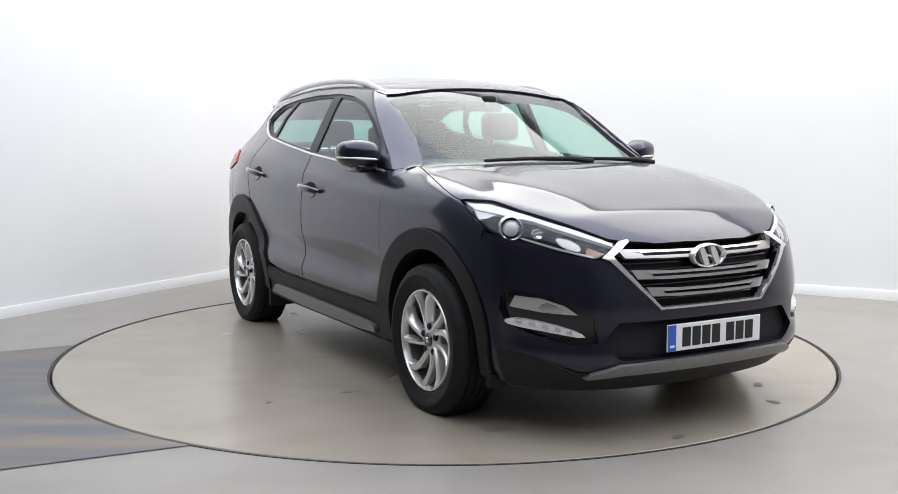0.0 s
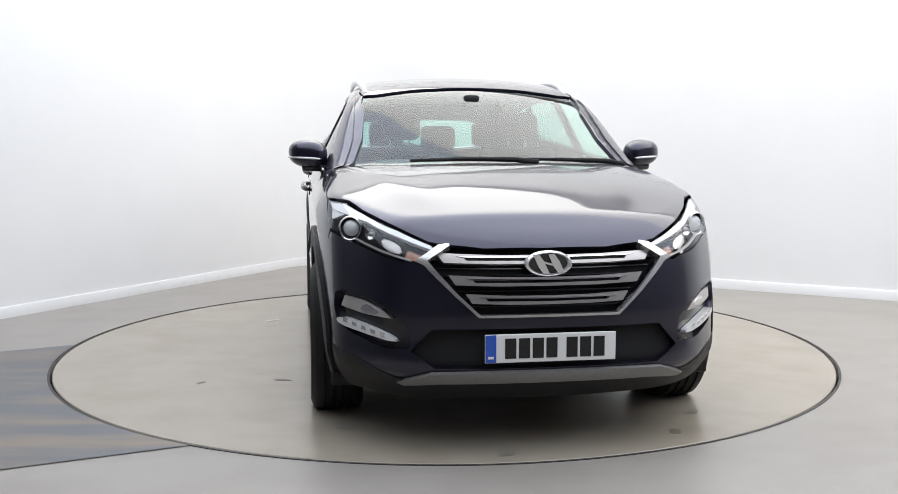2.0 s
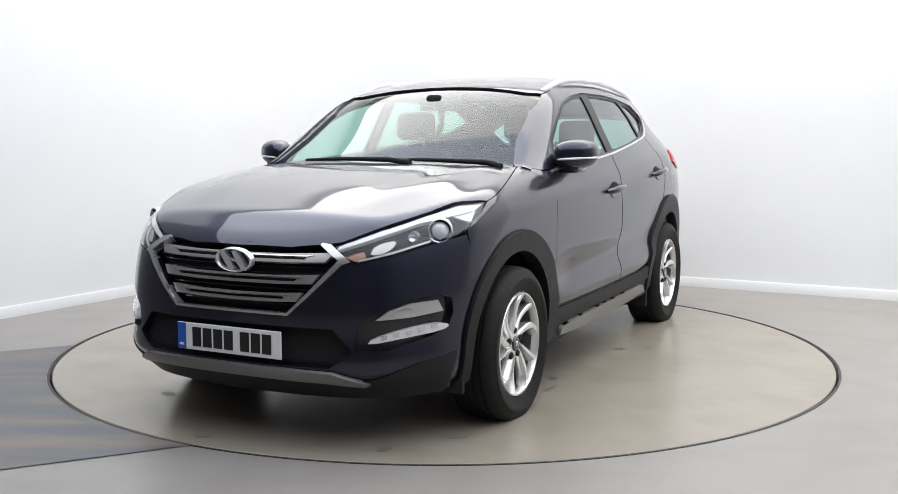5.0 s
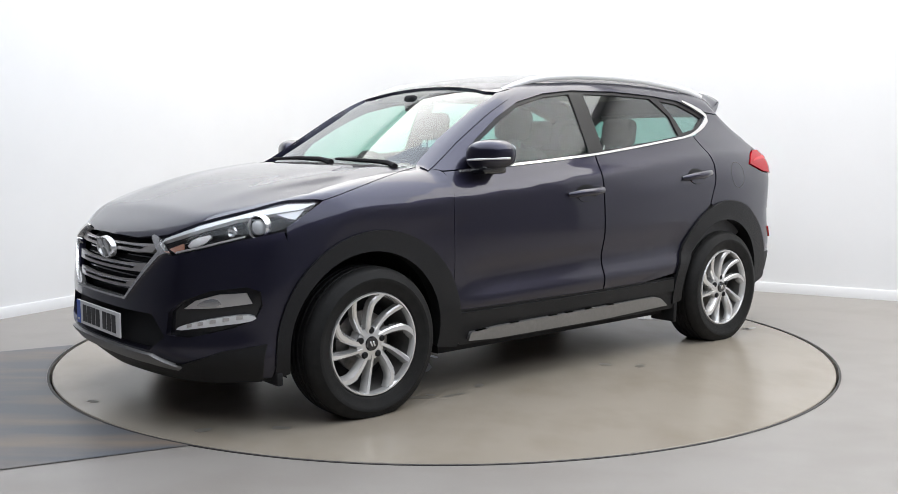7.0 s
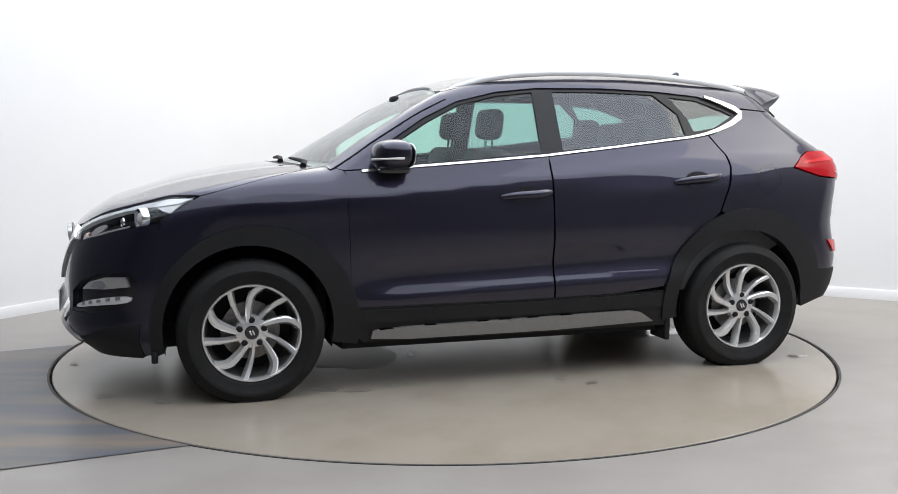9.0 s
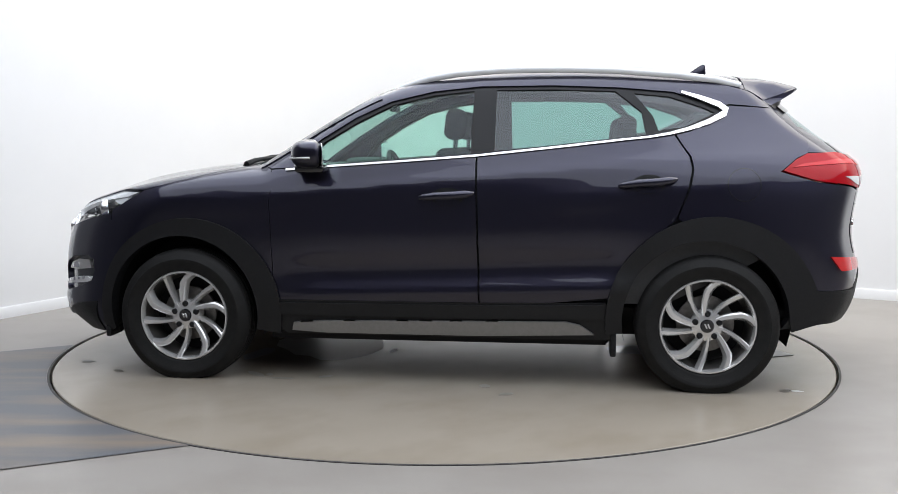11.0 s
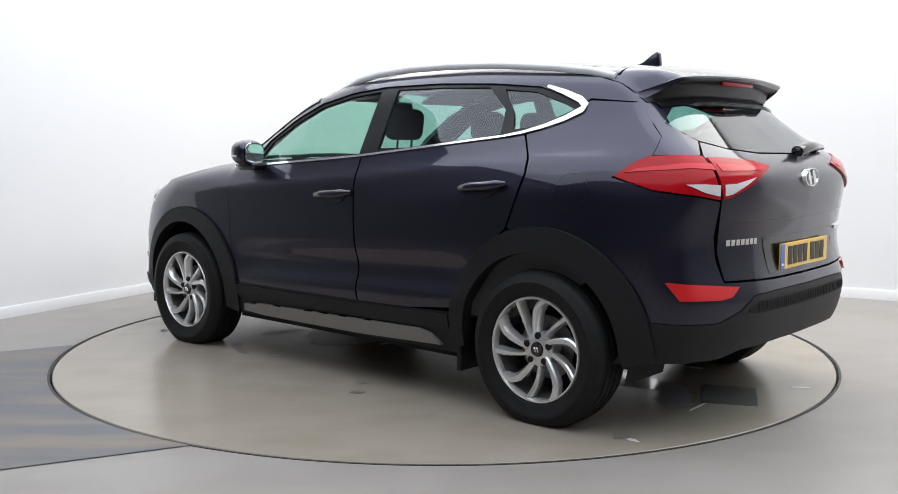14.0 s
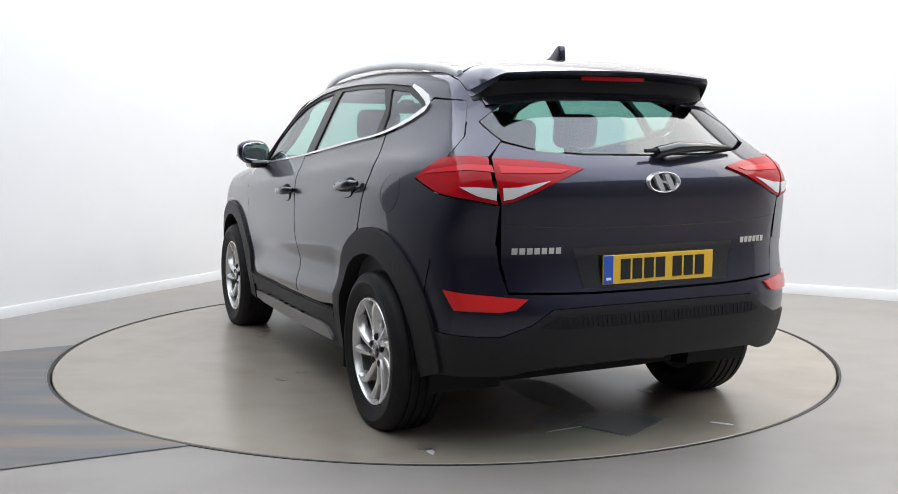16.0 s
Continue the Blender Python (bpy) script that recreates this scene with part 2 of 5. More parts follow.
# walls out of view, greyed to put darkness into the car's reflections
UNSEEN_DARK_WALL = noisy(material("unseen_dark_wall_paint", (0.05, 0.05, 0.055), 0.7), 2.0, (0.15, 0.15, 0.162), (0.18, 0.18, 0.192))
UNSEEN_GREY_WALL = noisy(material("unseen_grey_wall_paint", (0.3, 0.3, 0.31), 0.7), 2.0, (0.22, 0.22, 0.23), (0.26, 0.26, 0.27))
FIL = 0.7
bend = []
for i in range(13):
    a = math.pi / 2 * i / 12
    bend.append(room_point(FIL - FIL * math.cos(a), FIL - FIL * math.sin(a)))
# both seen walls join in a rounded corner
wall_run("wall_north", [room_point(0, 4.45)] + bend + [room_point(ROOM_A, 0)], "smooth white studio wall with a rounded corner")
wall_run("wall_west", [room_point(0, ROOM_B), room_point(0, 4.45)], "unseen dark grey wall beside the drive-on strip, added to darken reflections", mat=UNSEEN_DARK_WALL)
wall_run("wall_east", [room_point(ROOM_A, -0.15), room_point(ROOM_A, ROOM_B)], "unseen mid grey wall behind the camera, added to tone reflections", mat=UNSEEN_GREY_WALL)
wall_run("wall_south", [room_point(ROOM_A, ROOM_B), room_point(-0.15, ROOM_B)], "unseen dark grey wall behind the camera, added to darken reflections", mat=UNSEEN_DARK_WALL)


def skirting(name, pts):
    bm = bmesh.new()
    prof = [(0.0, 0.0), (0.016, 0.0), (0.016, 0.070), (0.010, 0.080), (0.0, 0.080)]
    rows = []
    n = len(pts)
    for i, p in enumerate(pts):
        d = Vector(pts[min(i + 1, n - 1)][:2]) - Vector(pts[max(i - 1, 0)][:2])
        o = Vector((d.y, -d.x)).normalized()
        rows.append([bm.verts.new((p[0] + o.x * (q + 0.002), p[1] + o.y * (q + 0.002), z)) for q, z in prof])
    for a, b in zip(rows, rows[1:]):
        for j in range(len(prof) - 1):
            bm.faces.new((a[j], b[j], b[j + 1], a[j + 1]))
    return tagged(part(name, bm, TRIM, None), "low white painted skirting board", "skirting", kind="structure")


skirting("baseboard", [room_point(0, 4.45)] + bend + [room_point(ROOM_A, 0)])
ceil_c = room_point(ROOM_A / 2, ROOM_B / 2, ROOM_H + 0.06)
tagged(part("ceiling", box((ROOM_A + 0.3, ROOM_B + 0.3, 0.12), ceil_c, turn=(0, 0, math.degrees(ROOM_TURN))), CEIL, None, smooth=False), "plain white ceiling", "ceiling", kind="structure")
for x, y in PANELS:
    p = thing("ceiling_light", "white framed rectangular ceiling light panel", "light", "ceiling light panels", where=Matrix.Translation((x, y, ROOM_H)) @ pose(0, 0, 0, 0, 0, math.degrees(ROOM_TURN)))
    for sx, sy, cx, cy in ((2.59, 0.012, 0, 1.093), (2.59, 0.012, 0, -1.093), (0.012, 2.16, 1.293, 0), (0.012, 2.16, -1.293, 0)):
        part("frame", box((sx, sy, 0.06), (cx, cy, -0.033)), PANEL_FRAME, p, smooth=False)


# ---- the turntable ----
SPIN = [(0.0, 0.0), (0.5, -3.86), (1.0, -9.06), (1.5, -14.76), (2.0, -20.74), (2.5, -26.49), (3.0, -32.51), (3.5, -38.29), (4.0, -44.27), (4.5, -49.99), (5.0, -55.97), (5.2, -58.33), (6.25, -70.63),
        (7.3, -82.93), (8.0, -91.07), (8.5, -96.83), (9.0, -102.66), (9.2, -105.0), (10.25, -117.4), (11.3, -129.8), (12.0, -137.89), (12.5, -143.59), (13.0, -149.36), (13.5, -155.09), (14.0, -160.91),
        (14.5, -166.65), (15.0, -172.55), (15.5, -178.34), (16.0, -184.35)]
HEADING = -60.903
CAR_X, CAR_Y = -0.065, 0.103
turntable = tagged(part("turntable", lathe([(0.0, 0.001), (RING - 0.004, 0.001), (RING, -0.003), (RING, -0.07), (0.0, -0.07)], 160, "z"), DISC, None), "round beige painted motor turntable with tyre marks and small stains", "turntable")




def blob(name, x, y, rx, ry, turn, mat, label, seed, z=0.0016, wobble=0.35):
    """An irregular thin patch lying on the turntable."""
    pts = []
    for i in range(28):
        a = 2 * math.pi * i / 28
        k = 1 + wobble * noise.noise(Vector((1.6 * math.cos(a), 1.6 * math.sin(a), seed * 3.7)))
        pts.append((k * rx * math.cos(a), k * ry * math.sin(a)))
    ob = part(name, prism(pts, 0, 0.0006), mat, turntable, label, smooth=False)
    ob.matrix_basis = pose(x, y, z, 0, 0, turn)
    return ob


for n, (x, y, rx, ry) in enumerate(((0.22, -1.77, 0.07, 0.035), (0.97, -1.88, 0.05, 0.03), (1.58, -1.01, 0.055, 0.035), (1.55, -1.34, 0.05, 0.04), (0.78, 0.94, 0.05, 0.03), (-0.08, 2.02, 0.06, 0.035),
                                    (0.71, 0.77, 0.05, 0.035), (1.20, -0.36, 0.10, 0.035), (1.19, -0.18, 0.08, 0.03), (1.03, -0.02, 0.05, 0.03), (-0.47, -1.13, 0.06, 0.03), (1.17, -0.29, 0.04, 0.025), (-0.83, -1.32, 0.04, 0.02))):
    blob("oil_spot", x, y, 0.75 * rx, 0.7 * ry, 37 * n, STAIN, "small dark oil spot", n)
for n, (x, y, rx, ry) in enumerate(((0.33, -0.13, 0.045, 0.02), (-0.96, 0.46, 0.07, 0.025), (-1.07, 1.04, 0.05, 0.02), (-0.92, 0.34, 0.03, 0.012), (-1.39, 0.32, 0.05, 0.012), (-0.10, 2.06, 0.04, 0.015), (-1.33, 1.59, 0.05, 0.012), (-0.65, 1.72, 0.11, 0.008))):
    blob("pale_scuff", x, y, rx, ry, 53 * n + 20, SCUFF, "pale scuff mark", n + 20)
blob("wet_patch", 0.85, -0.715, 0.15, 0.06, 20, WET_GLARE, "shiny wet patch with its pale glare painted in", 41)
blob("wet_patch", -0.60, 1.14, 0.32, 0.12, 118, WET_GLARE, "shiny wet patch with its pale glare painted in", 42)
blob("wet_patch", -0.62, 1.55, 0.16, 0.09, 60, WET_GLARE, "shiny wet patch with its pale glare painted in", 43)
hatch_m = part("floor_hatch", prism([(-0.17, -0.13), (0.17, -0.13), (0.17, 0.13), (-0.17, 0.13)], 0, 0.004, "z", 0.001), material("hatch_steel", (0.17, 0.165, 0.155), 0.3, 0.3), turntable, "square steel hatch cover", smooth=False)
hatch_m.matrix_basis = pose(-0.90, 1.60, 0.0014, 0, 0, 55)
# one broad irregular patch, slightly different in tone from the disc
blob("faint_patch", 0.35, -0.6, 0.55, 0.25, 30, FAINT_TONE, "faint irregular patch of a slightly different tone", 51, 0.0013, 0.6)


# ---- the car's outer surface, as one smooth function; x ahead, y to its left, z up, from the middle of the wheelbase ----
def spline(*knots):
    """A natural cubic curve through (x, y) knots, straight beyond its ends."""
    k = np.array(sorted(knots), float)
    x, y = k[:, 0], k[:, 1]
    n = len(x)
    h = np.diff(x)
    A, r = np.eye(n), np.zeros(n)
    for i in range(1, n - 1):
        A[i, i - 1:i + 2] = h[i - 1], 2 * (h[i - 1] + h[i]), h[i]
        r[i] = 6 * ((y[i + 1] - y[i]) / h[i] - (y[i] - y[i - 1]) / h[i - 1])
    m = np.linalg.solve(A, r)

    def f(q):
        q = np.asarray(q, float)
        c = np.clip(q, x[0], x[-1])
        i = np.clip(np.searchsorted(x, c) - 1, 0, n - 2)
        a, b = x[i + 1] - c, c - x[i]
        v = (m[i] * a ** 3 + m[i + 1] * b ** 3) / (6 * h[i]) + (y[i] / h[i] - m[i] * h[i] / 6) * a + (y[i + 1] / h[i] - m[i + 1] * h[i] / 6) * b
        s0 = (y[1] - y[0]) / h[0] - h[0] * m[1] / 6
        s1 = (y[-1] - y[-2]) / h[-1] + h[-1] * m[-2] / 6
        return v + np.where(q < x[0], (q - x[0]) * s0, 0) + np.where(q > x[-1], (q - x[-1]) * s1, 0)
    return f


def step(q):
    q = np.clip(q, 0, 1)
    return q * q * (3 - 2 * q)


def smax(a, b, k):
    h = np.maximum(k - np.abs(a - b), 0) / k
    return np.maximum(a, b) + h * h * k / 4


wide = spline((2.3, 0.79), (1.9, 0.855), (1.6, 0.875), (1.3, 0.885), (0.9, 0.893), (0.3, 0.902), (-0.5, 0.905), (-1.1, 0.900), (-1.5, 0.885), (-1.8, 0.85), (-2.1, 0.79))
tumble = spline((0.15, -0.06), (0.3, -0.033), (0.42, -0.016), (0.62, -0.003), (0.78, 0), (0.90, -0.004), (1.0, -0.018), (1.08, -0.042), (1.18, -0.085), (1.28, -0.135), (1.38, -0.185), (1.48, -0.24), (1.57, -0.30))
waist = spline((1.6, 0.905), (0.8, 0.950), (0.45, 0.976), (0.06, 1.018), (-0.43, 1.060), (-0.82, 1.100), (-1.27, 1.130), (-1.7, 1.15))
bonnet_line = spline((2.2, 0.75), (2.12, 0.814), (2.04, 0.869), (1.985, 0.905), (1.945, 0.929), (1.90, 0.946), (1.80, 0.978), (1.63, 1.029), (1.27, 1.098), (1.0, 1.125), (0.5, 1.15))
cabin_line = spline((1.3, 0.95), (0.95, 1.17), (0.56, 1.39), (0.27, 1.53), (0.0, 1.590), (-0.4, 1.622), (-0.9, 1.62), (-1.35, 1.59), (-1.75, 1.545), (-2.1, 1.49))
nose_plan = spline((0, 2.185), (0.25, 2.177), (0.45, 2.147), (0.58, 2.10), (0.68, 2.02), (0.77, 1.91), (0.84, 1.785), (0.885, 1.63), (0.94, 1.40))
nose_lean = spline((0.15, -0.16), (0.25, -0.06), (0.33, 0.0), (0.42, 0.0), (0.55, -0.004), (0.68, -0.018), (0.78, -0.04), (0.88, -0.085), (1.0, -0.20))
tail_line = spline((0.2, -1.98), (0.3, -2.08), (0.4, -2.145), (0.5, -2.17), (0.6, -2.175), (0.68, -2.155), (0.78, -2.14), (0.9, -2.15), (1.0, -2.165), (1.06, -2.165), (1.12, -2.135), (1.18, -2.065), (1.27, -1.95), (1.37, -1.83), (1.48, -1.70), (1.58, -1.58))
tail_plan = spline((0, 0), (0.3, 0.01), (0.45, 0.025), (0.56, 0.05), (0.66, 0.088), (0.75, 0.138), (0.82, 0.195), (0.865, 0.30), (0.90, 0.45))


def side_width(x, z):
    s = wide(x) + tumble(z)
    s = s - 0.060 * step((-0.6 - x) / 1.2) * step((z - 1.05) / 0.32)
    s = s - 0.055 * step((x - 0.3) / 0.8) * step((z - 0.97) / 0.22)
    w = z - waist(x)
    s = s + 0.009 * np.exp(-(w / np.where(w > 0, 0.036, 0.085)) ** 2) * step((x + 1.95) / 0.4)
    s = s + 0.009 * step((-0.2 - x) / 0.6) * step((x + 1.7) / 0.3) * np.exp(-((z - 0.975 + 0.09 * (x + 1.0)) / 0.07) ** 2)
    along = step((0.95 - x) / 0.4) * step((x + 1.15) / 0.35)
    s = s - along * 0.026 * np.exp(-((z - 0.590 + 0.035 * x) / 0.085) ** 2)
    s = s + along * 0.012 * np.exp(-((z - 0.475 + 0.034 * x) / 0.045) ** 2)
    return s


def top_height(x, y):
    a = np.abs(y)
    drop = 0.062 - 0.014 * step((1.55 - x) / 0.6)
    bon = bonnet_line(x) - drop * (a / 0.85) ** 2.4
    rid = 0.42 + 0.20 * step((2.05 - x) / 1.0)
    bon = bon + 0.008 * np.exp(-((a - rid) / 0.10) ** 2) * step((1.95 - x) / 0.35)
    cab = cabin_line(x) - 0.040 * (a / 0.6) ** 2 - 0.03 * step((x - 0.2) / 0.7) * (a / 0.7) ** 2
    return smax(bon, cab, 0.012)


def body(x, y, z):
    a = np.abs(y)
    side = a - side_width(x, z)
    top = z - top_height(x, y)
    front = x - (nose_plan(a) + nose_lean(z) * (1 + 0.5 * a))
    rear = (tail_line(z) + tail_plan(a * np.where(z > 1.1, 1 + 0.25 * step((z - 1.1) / 0.3), 1.0))) - x
    v = smax(side, top, 0.09)
    v = smax(v, front, 0.07)
    return smax(v, rear, 0.07)


def normal(P):
    e = 1.5e-3
    g = []
    for i in range(3):
        d = np.zeros(3)
        d[i] = e
        g.append(body(*(P + d).T) - body(*(P - d).T))
    g = np.stack(g, -1)
    return g / np.maximum(np.linalg.norm(g, axis=1, keepdims=True), 1e-9)


FRONT_AXIS, REAR_AXIS = 0.9, -0.9


def place(kind, Q):
    """Points of the outer surface met from the side, from above, or from an upright axis in the front or rear."""
    Q = np.asarray(Q, float)
    a, b = Q[:, 0], Q[:, 1]
    if kind == "side":
        at = lambda r: np.stack([a, r, b], -1)
        far = 1.15
    elif kind == "top":
        at = lambda r: np.stack([a, b, r], -1)
        far = 1.8
    elif kind in ("nose", "tail"):   # straight along x
        s = 1 if kind == "nose" else -1
        at = lambda r: np.stack([s * r, a, b], -1)
        far = 2.5
    else:
        s, o = (1, FRONT_AXIS) if kind == "front" else (-1, REAR_AXIS)
        at = lambda r: np.stack([o + s * r * np.cos(a), r * np.sin(a), b], -1)
        far = 1.7
    hi = np.full(len(Q), far)
    lo = hi - 0.03
    done = np.zeros(len(Q), bool)
    for i in range(70):
        inside = body(*at(lo).T) <= 0
        done |= inside
        if done.all():
            break
        hi = np.where(done, hi, lo)
        lo = np.where(done, lo, lo - 0.03)
    for i in range(17):
        mid = (lo + hi) / 2
        inside = body(*at(mid).T) <= 0
        lo, hi = np.where(inside, mid, lo), np.where(inside, hi, mid)
    return at((lo + hi) / 2)


def spot(key, a, z):
    """The surface point at ('y', y, z) seen from an end (front if z2 > 0) or at ('x', x, z) seen from the side."""
    kind = {"x": "side", "y": "nose", "r": "tail"}[key]
    return place(kind, [(a, z)])[0]


def flat(kind, p):
    """The plane coordinates of one outline point for that way of meeting the surface."""
    if kind in ("side", "top") and not isinstance(p[0], str):
        return p
    q = spot(*p[:3])
    if p[0] == "x" and len(p) > 3:
        q = q * np.array([1, -1, 1])
    if kind == "side":
        return (q[0], q[2])
    if kind == "top":
        return (q[0], q[1])
    s, o = (1, FRONT_AXIS) if kind == "front" else (-1, REAR_AXIS)
    return (math.atan2(q[1], s * (q[0] - o)), q[2])


def flats(kind, pts):
    """The same for a whole outline at once."""
    if not isinstance(pts[0][0], str):
        return [tuple(map(float, p)) for p in pts]
    out = [None] * len(pts)
    for key, how in (("x", "side"), ("y", "nose"), ("r", "tail")):
        ids = [i for i, p in enumerate(pts) if p[0] == key]
        if ids:
            Q = place(how, [(pts[i][1], pts[i][2]) for i in ids])
            for i, q in zip(ids, Q):
                if key == "x" and len(pts[i]) > 3:
                    q = q * np.array([1, -1, 1])
                s, o = (-1, REAR_AXIS) if kind == "rear" else (1, FRONT_AXIS)
                out[i] = {"side": (q[0], q[2]), "top": (q[0], q[1])}.get(kind) or (math.atan2(q[1], s * (q[0] - o)), q[2])
    return [tuple(map(float, p)) for p in out]


def chaikin(pts, times):
    for _ in range(times):
        out = []
        for i, p in enumerate(pts):
            q = pts[(i + 1) % len(pts)]
            out.append((0.75 * p[0] + 0.25 * q[0], 0.75 * p[1] + 0.25 * q[1]))
            out.append((0.25 * p[0] + 0.75 * q[0], 0.25 * p[1] + 0.75 * q[1]))
        pts = out
    return pts


def outline(kind, pts, soft=0, gap=0.0, pitch=0.03):
    """A closed outline in plane coordinates (radians count about a metre), densely divided, drawn in by the gap."""
    pts = flats(kind, pts)
    pts = chaikin(pts, soft)
    dense = []
    for i, p in enumerate(pts):
        q = pts[(i + 1) % len(pts)]
        n = max(1, int(math.hypot(q[0] - p[0], q[1] - p[1]) / pitch))
        dense += [(p[0] + (q[0] - p[0]) * j / n, p[1] + (q[1] - p[1]) * j / n) for j in range(n)]
    d = np.array(dense)
    if np.sum(d[:, 0] * np.roll(d[:, 1], -1) - d[:, 1] * np.roll(d[:, 0], -1)) < 0:
        d = d[::-1].copy()
    if gap:
        e1, e2 = d - np.roll(d, 1, 0), np.roll(d, -1, 0) - d
        n1 = np.stack([-e1[:, 1], e1[:, 0]], -1) / np.maximum(np.linalg.norm(e1, axis=1, keepdims=True), 1e-9)
        n2 = np.stack([-e2[:, 1], e2[:, 0]], -1) / np.maximum(np.linalg.norm(e2, axis=1, keepdims=True), 1e-9)
        n = n1 + n2
        n /= np.maximum(np.linalg.norm(n, axis=1, keepdims=True), 1e-6)
        n *= 1 / np.maximum(np.sum(n * n1, 1, keepdims=True), 0.5)
        d = d + n * gap
    return d


def inside(poly, q):
    x, y = q[:, 0][:, None], q[:, 1][:, None]
    a, b = poly, np.roll(poly, -1, 0)
    c = ((a[:, 1] > y) != (b[:, 1] > y)) & (x < (b[:, 0] - a[:, 0]) * (y - a[:, 1]) / np.where(b[:, 1] == a[:, 1], 1e-12, b[:, 1] - a[:, 1]) + a[:, 0])
    return c.sum(1) % 2 == 1


from mathutils.geometry import delaunay_2d_cdt


def panel(name, kind, pts, mat, parent, label="", soft=0, gap=0.0017, lift=0.0, thick=0.02, pitch=0.03, holes=(), hole_soft=2, mirror=False, both=False):
    """A sheet of the car's outer surface within an outline, with turned-in edges. both: a second one on the other side of the car."""
    rim = outline(kind, pts, soft, gap, pitch)
    loops = [rim] + [outline(kind, h, hole_soft, 0.0, pitch) for h in holes]
    lo, hi = rim.min(0), rim.max(0)
    gx, gy = np.meshgrid(np.arange(lo[0] + pitch / 2, hi[0], pitch), np.arange(lo[1] + pitch / 2, hi[1], pitch * 0.9))
    gx[1::2] += pitch / 2
    grid = np.stack([gx.ravel(), gy.ravel()], -1)
    if len(grid):
        keep = inside(rim, grid)
        for h in loops[1:]:
            keep &= ~inside(h, grid)
        bound = np.concatenate(loops)
        near = np.array([np.min(np.sum((bound - g) ** 2, 1)) for g in grid]) if len(grid) else np.zeros(0)
        grid = grid[keep & (near > (pitch * 0.45) ** 2)]
    verts, edges, n0 = [], [], 0
    for l in loops:
        verts += [tuple(v) for v in l]
        edges += [(n0 + i, n0 + (i + 1) % len(l)) for i in range(len(l))]
        n0 += len(l)
    verts += [tuple(v) for v in grid]
    cv, ce, cf, _, _, _ = delaunay_2d_cdt([Vector(v) for v in verts], edges, [], 0, 1e-7)
    P2 = np.array([(v.x, v.y) for v in cv])
    tri = np.array([f for f in cf if len(f) == 3])
    mid = P2[tri].mean(1)
    ok = inside(rim, mid)
    for h in loops[1:]:
        ok &= ~inside(h, mid)
    tri = tri[ok]
    P = place(kind, P2)
    N = normal(P)
    P = P + N * lift
    # wind all triangles outwards
    t = P[tri]
    face = np.cross(t[:, 1] - t[:, 0], t[:, 2] - t[:, 0])
    flip = np.sum(face * N[tri[:, 0]], 1) < 0
    tri[flip] = tri[flip][:, ::-1]
    count = {}
    for f in tri:
        for i in range(3):
            e = (int(f[i]), int(f[(i + 1) % 3]))
            count[e] = 1
    border = [e for e in count if (e[1], e[0]) not in count]
    V, F, VN = [P], [tuple(map(int, f)) for f in tri], [N]
    base = len(P)
    if thick:
        ids = sorted({i for e in border for i in e})
        a = {v: base + k for k, v in enumerate(ids)}
        b = {v: base + len(ids) + k for k, v in enumerate(ids)}
        V += [P[ids], P[ids] - N[ids] * thick]
        out = np.zeros((len(ids), 3))
        pos = {v: k for k, v in enumerate(ids)}
        for i, j in border:
            F.append((a[j], a[i], b[i], b[j]))
            side = np.cross(P[j] - P[i], N[i])
            side /= max(np.linalg.norm(side), 1e-9)
            out[pos[i]] += side
            out[pos[j]] += side
        out /= np.maximum(np.linalg.norm(out, axis=1, keepdims=True), 1e-9)
        VN += [out, out]
    V, VN = np.concatenate(V), np.concatenate(VN)
    made = []
    for s in ((1, -1) if both else ((-1,) if mirror else (1,))):
        me = bpy.data.meshes.new(name)
        W = V * np.array([1, s, 1])
        me.from_pydata([tuple(v) for v in W], [], F if s == 1 else [f[::-1] for f in F])
        for f in me.polygons:
            f.use_smooth = True
        me.normals_split_custom_set_from_vertices([tuple(v) for v in VN * np.array([1, s, 1])])
        made.append(link(name, me, mat, parent, label))
    return made if both else made[0]


def ring_pts(cx, cz, r, a0, a1, n=24):
    return [(cx + r * math.cos(radians(a0 + (a1 - a0) * i / n)), cz + r * math.sin(radians(a0 + (a1 - a0) * i / n))) for i in range(n + 1)]


def X(pts):
    return [("x", a, b) for a, b in pts]


car = thing("car", "dark navy metallic five-door family car with silver alloy wheels", "car")
WF, WR, WZ = 1.302, -1.346, 0.345
HUB_Z = 0.326

BELT = [(0.760, 1.078), (0.520, 1.098), (0.150, 1.123), (-0.208, 1.150), (-0.581, 1.189), (-0.920, 1.227), (-1.142, 1.252)]
front_arch_out = ring_pts(1.275, WZ, 0.487, 186, 42, 30)
rear_arch_out = ring_pts(-1.37, WZ, 0.515, 8, 146, 30)

# front wing; its upper edge is the bonnet's shut line
seam = spline((1.52, 0.972), (1.25, 1.041), (1.05, 1.083), (0.92, 1.103))
SEAM = [(float(x), float(seam(x))) for x in np.linspace(1.52, 0.92, 15)]
wing = [(1.70, 0.868)] + SEAM + [(0.85, 1.086), (0.815, 1.036), (0.838, 0.928), (0.828, 0.642), (0.825, 0.395)] + [p for p in front_arch_out if p[1] > 0.40] + [(1.705, 0.790)]
panel("front_wing", "side", wing, PAINT, car, both=True, gap=0.0012)
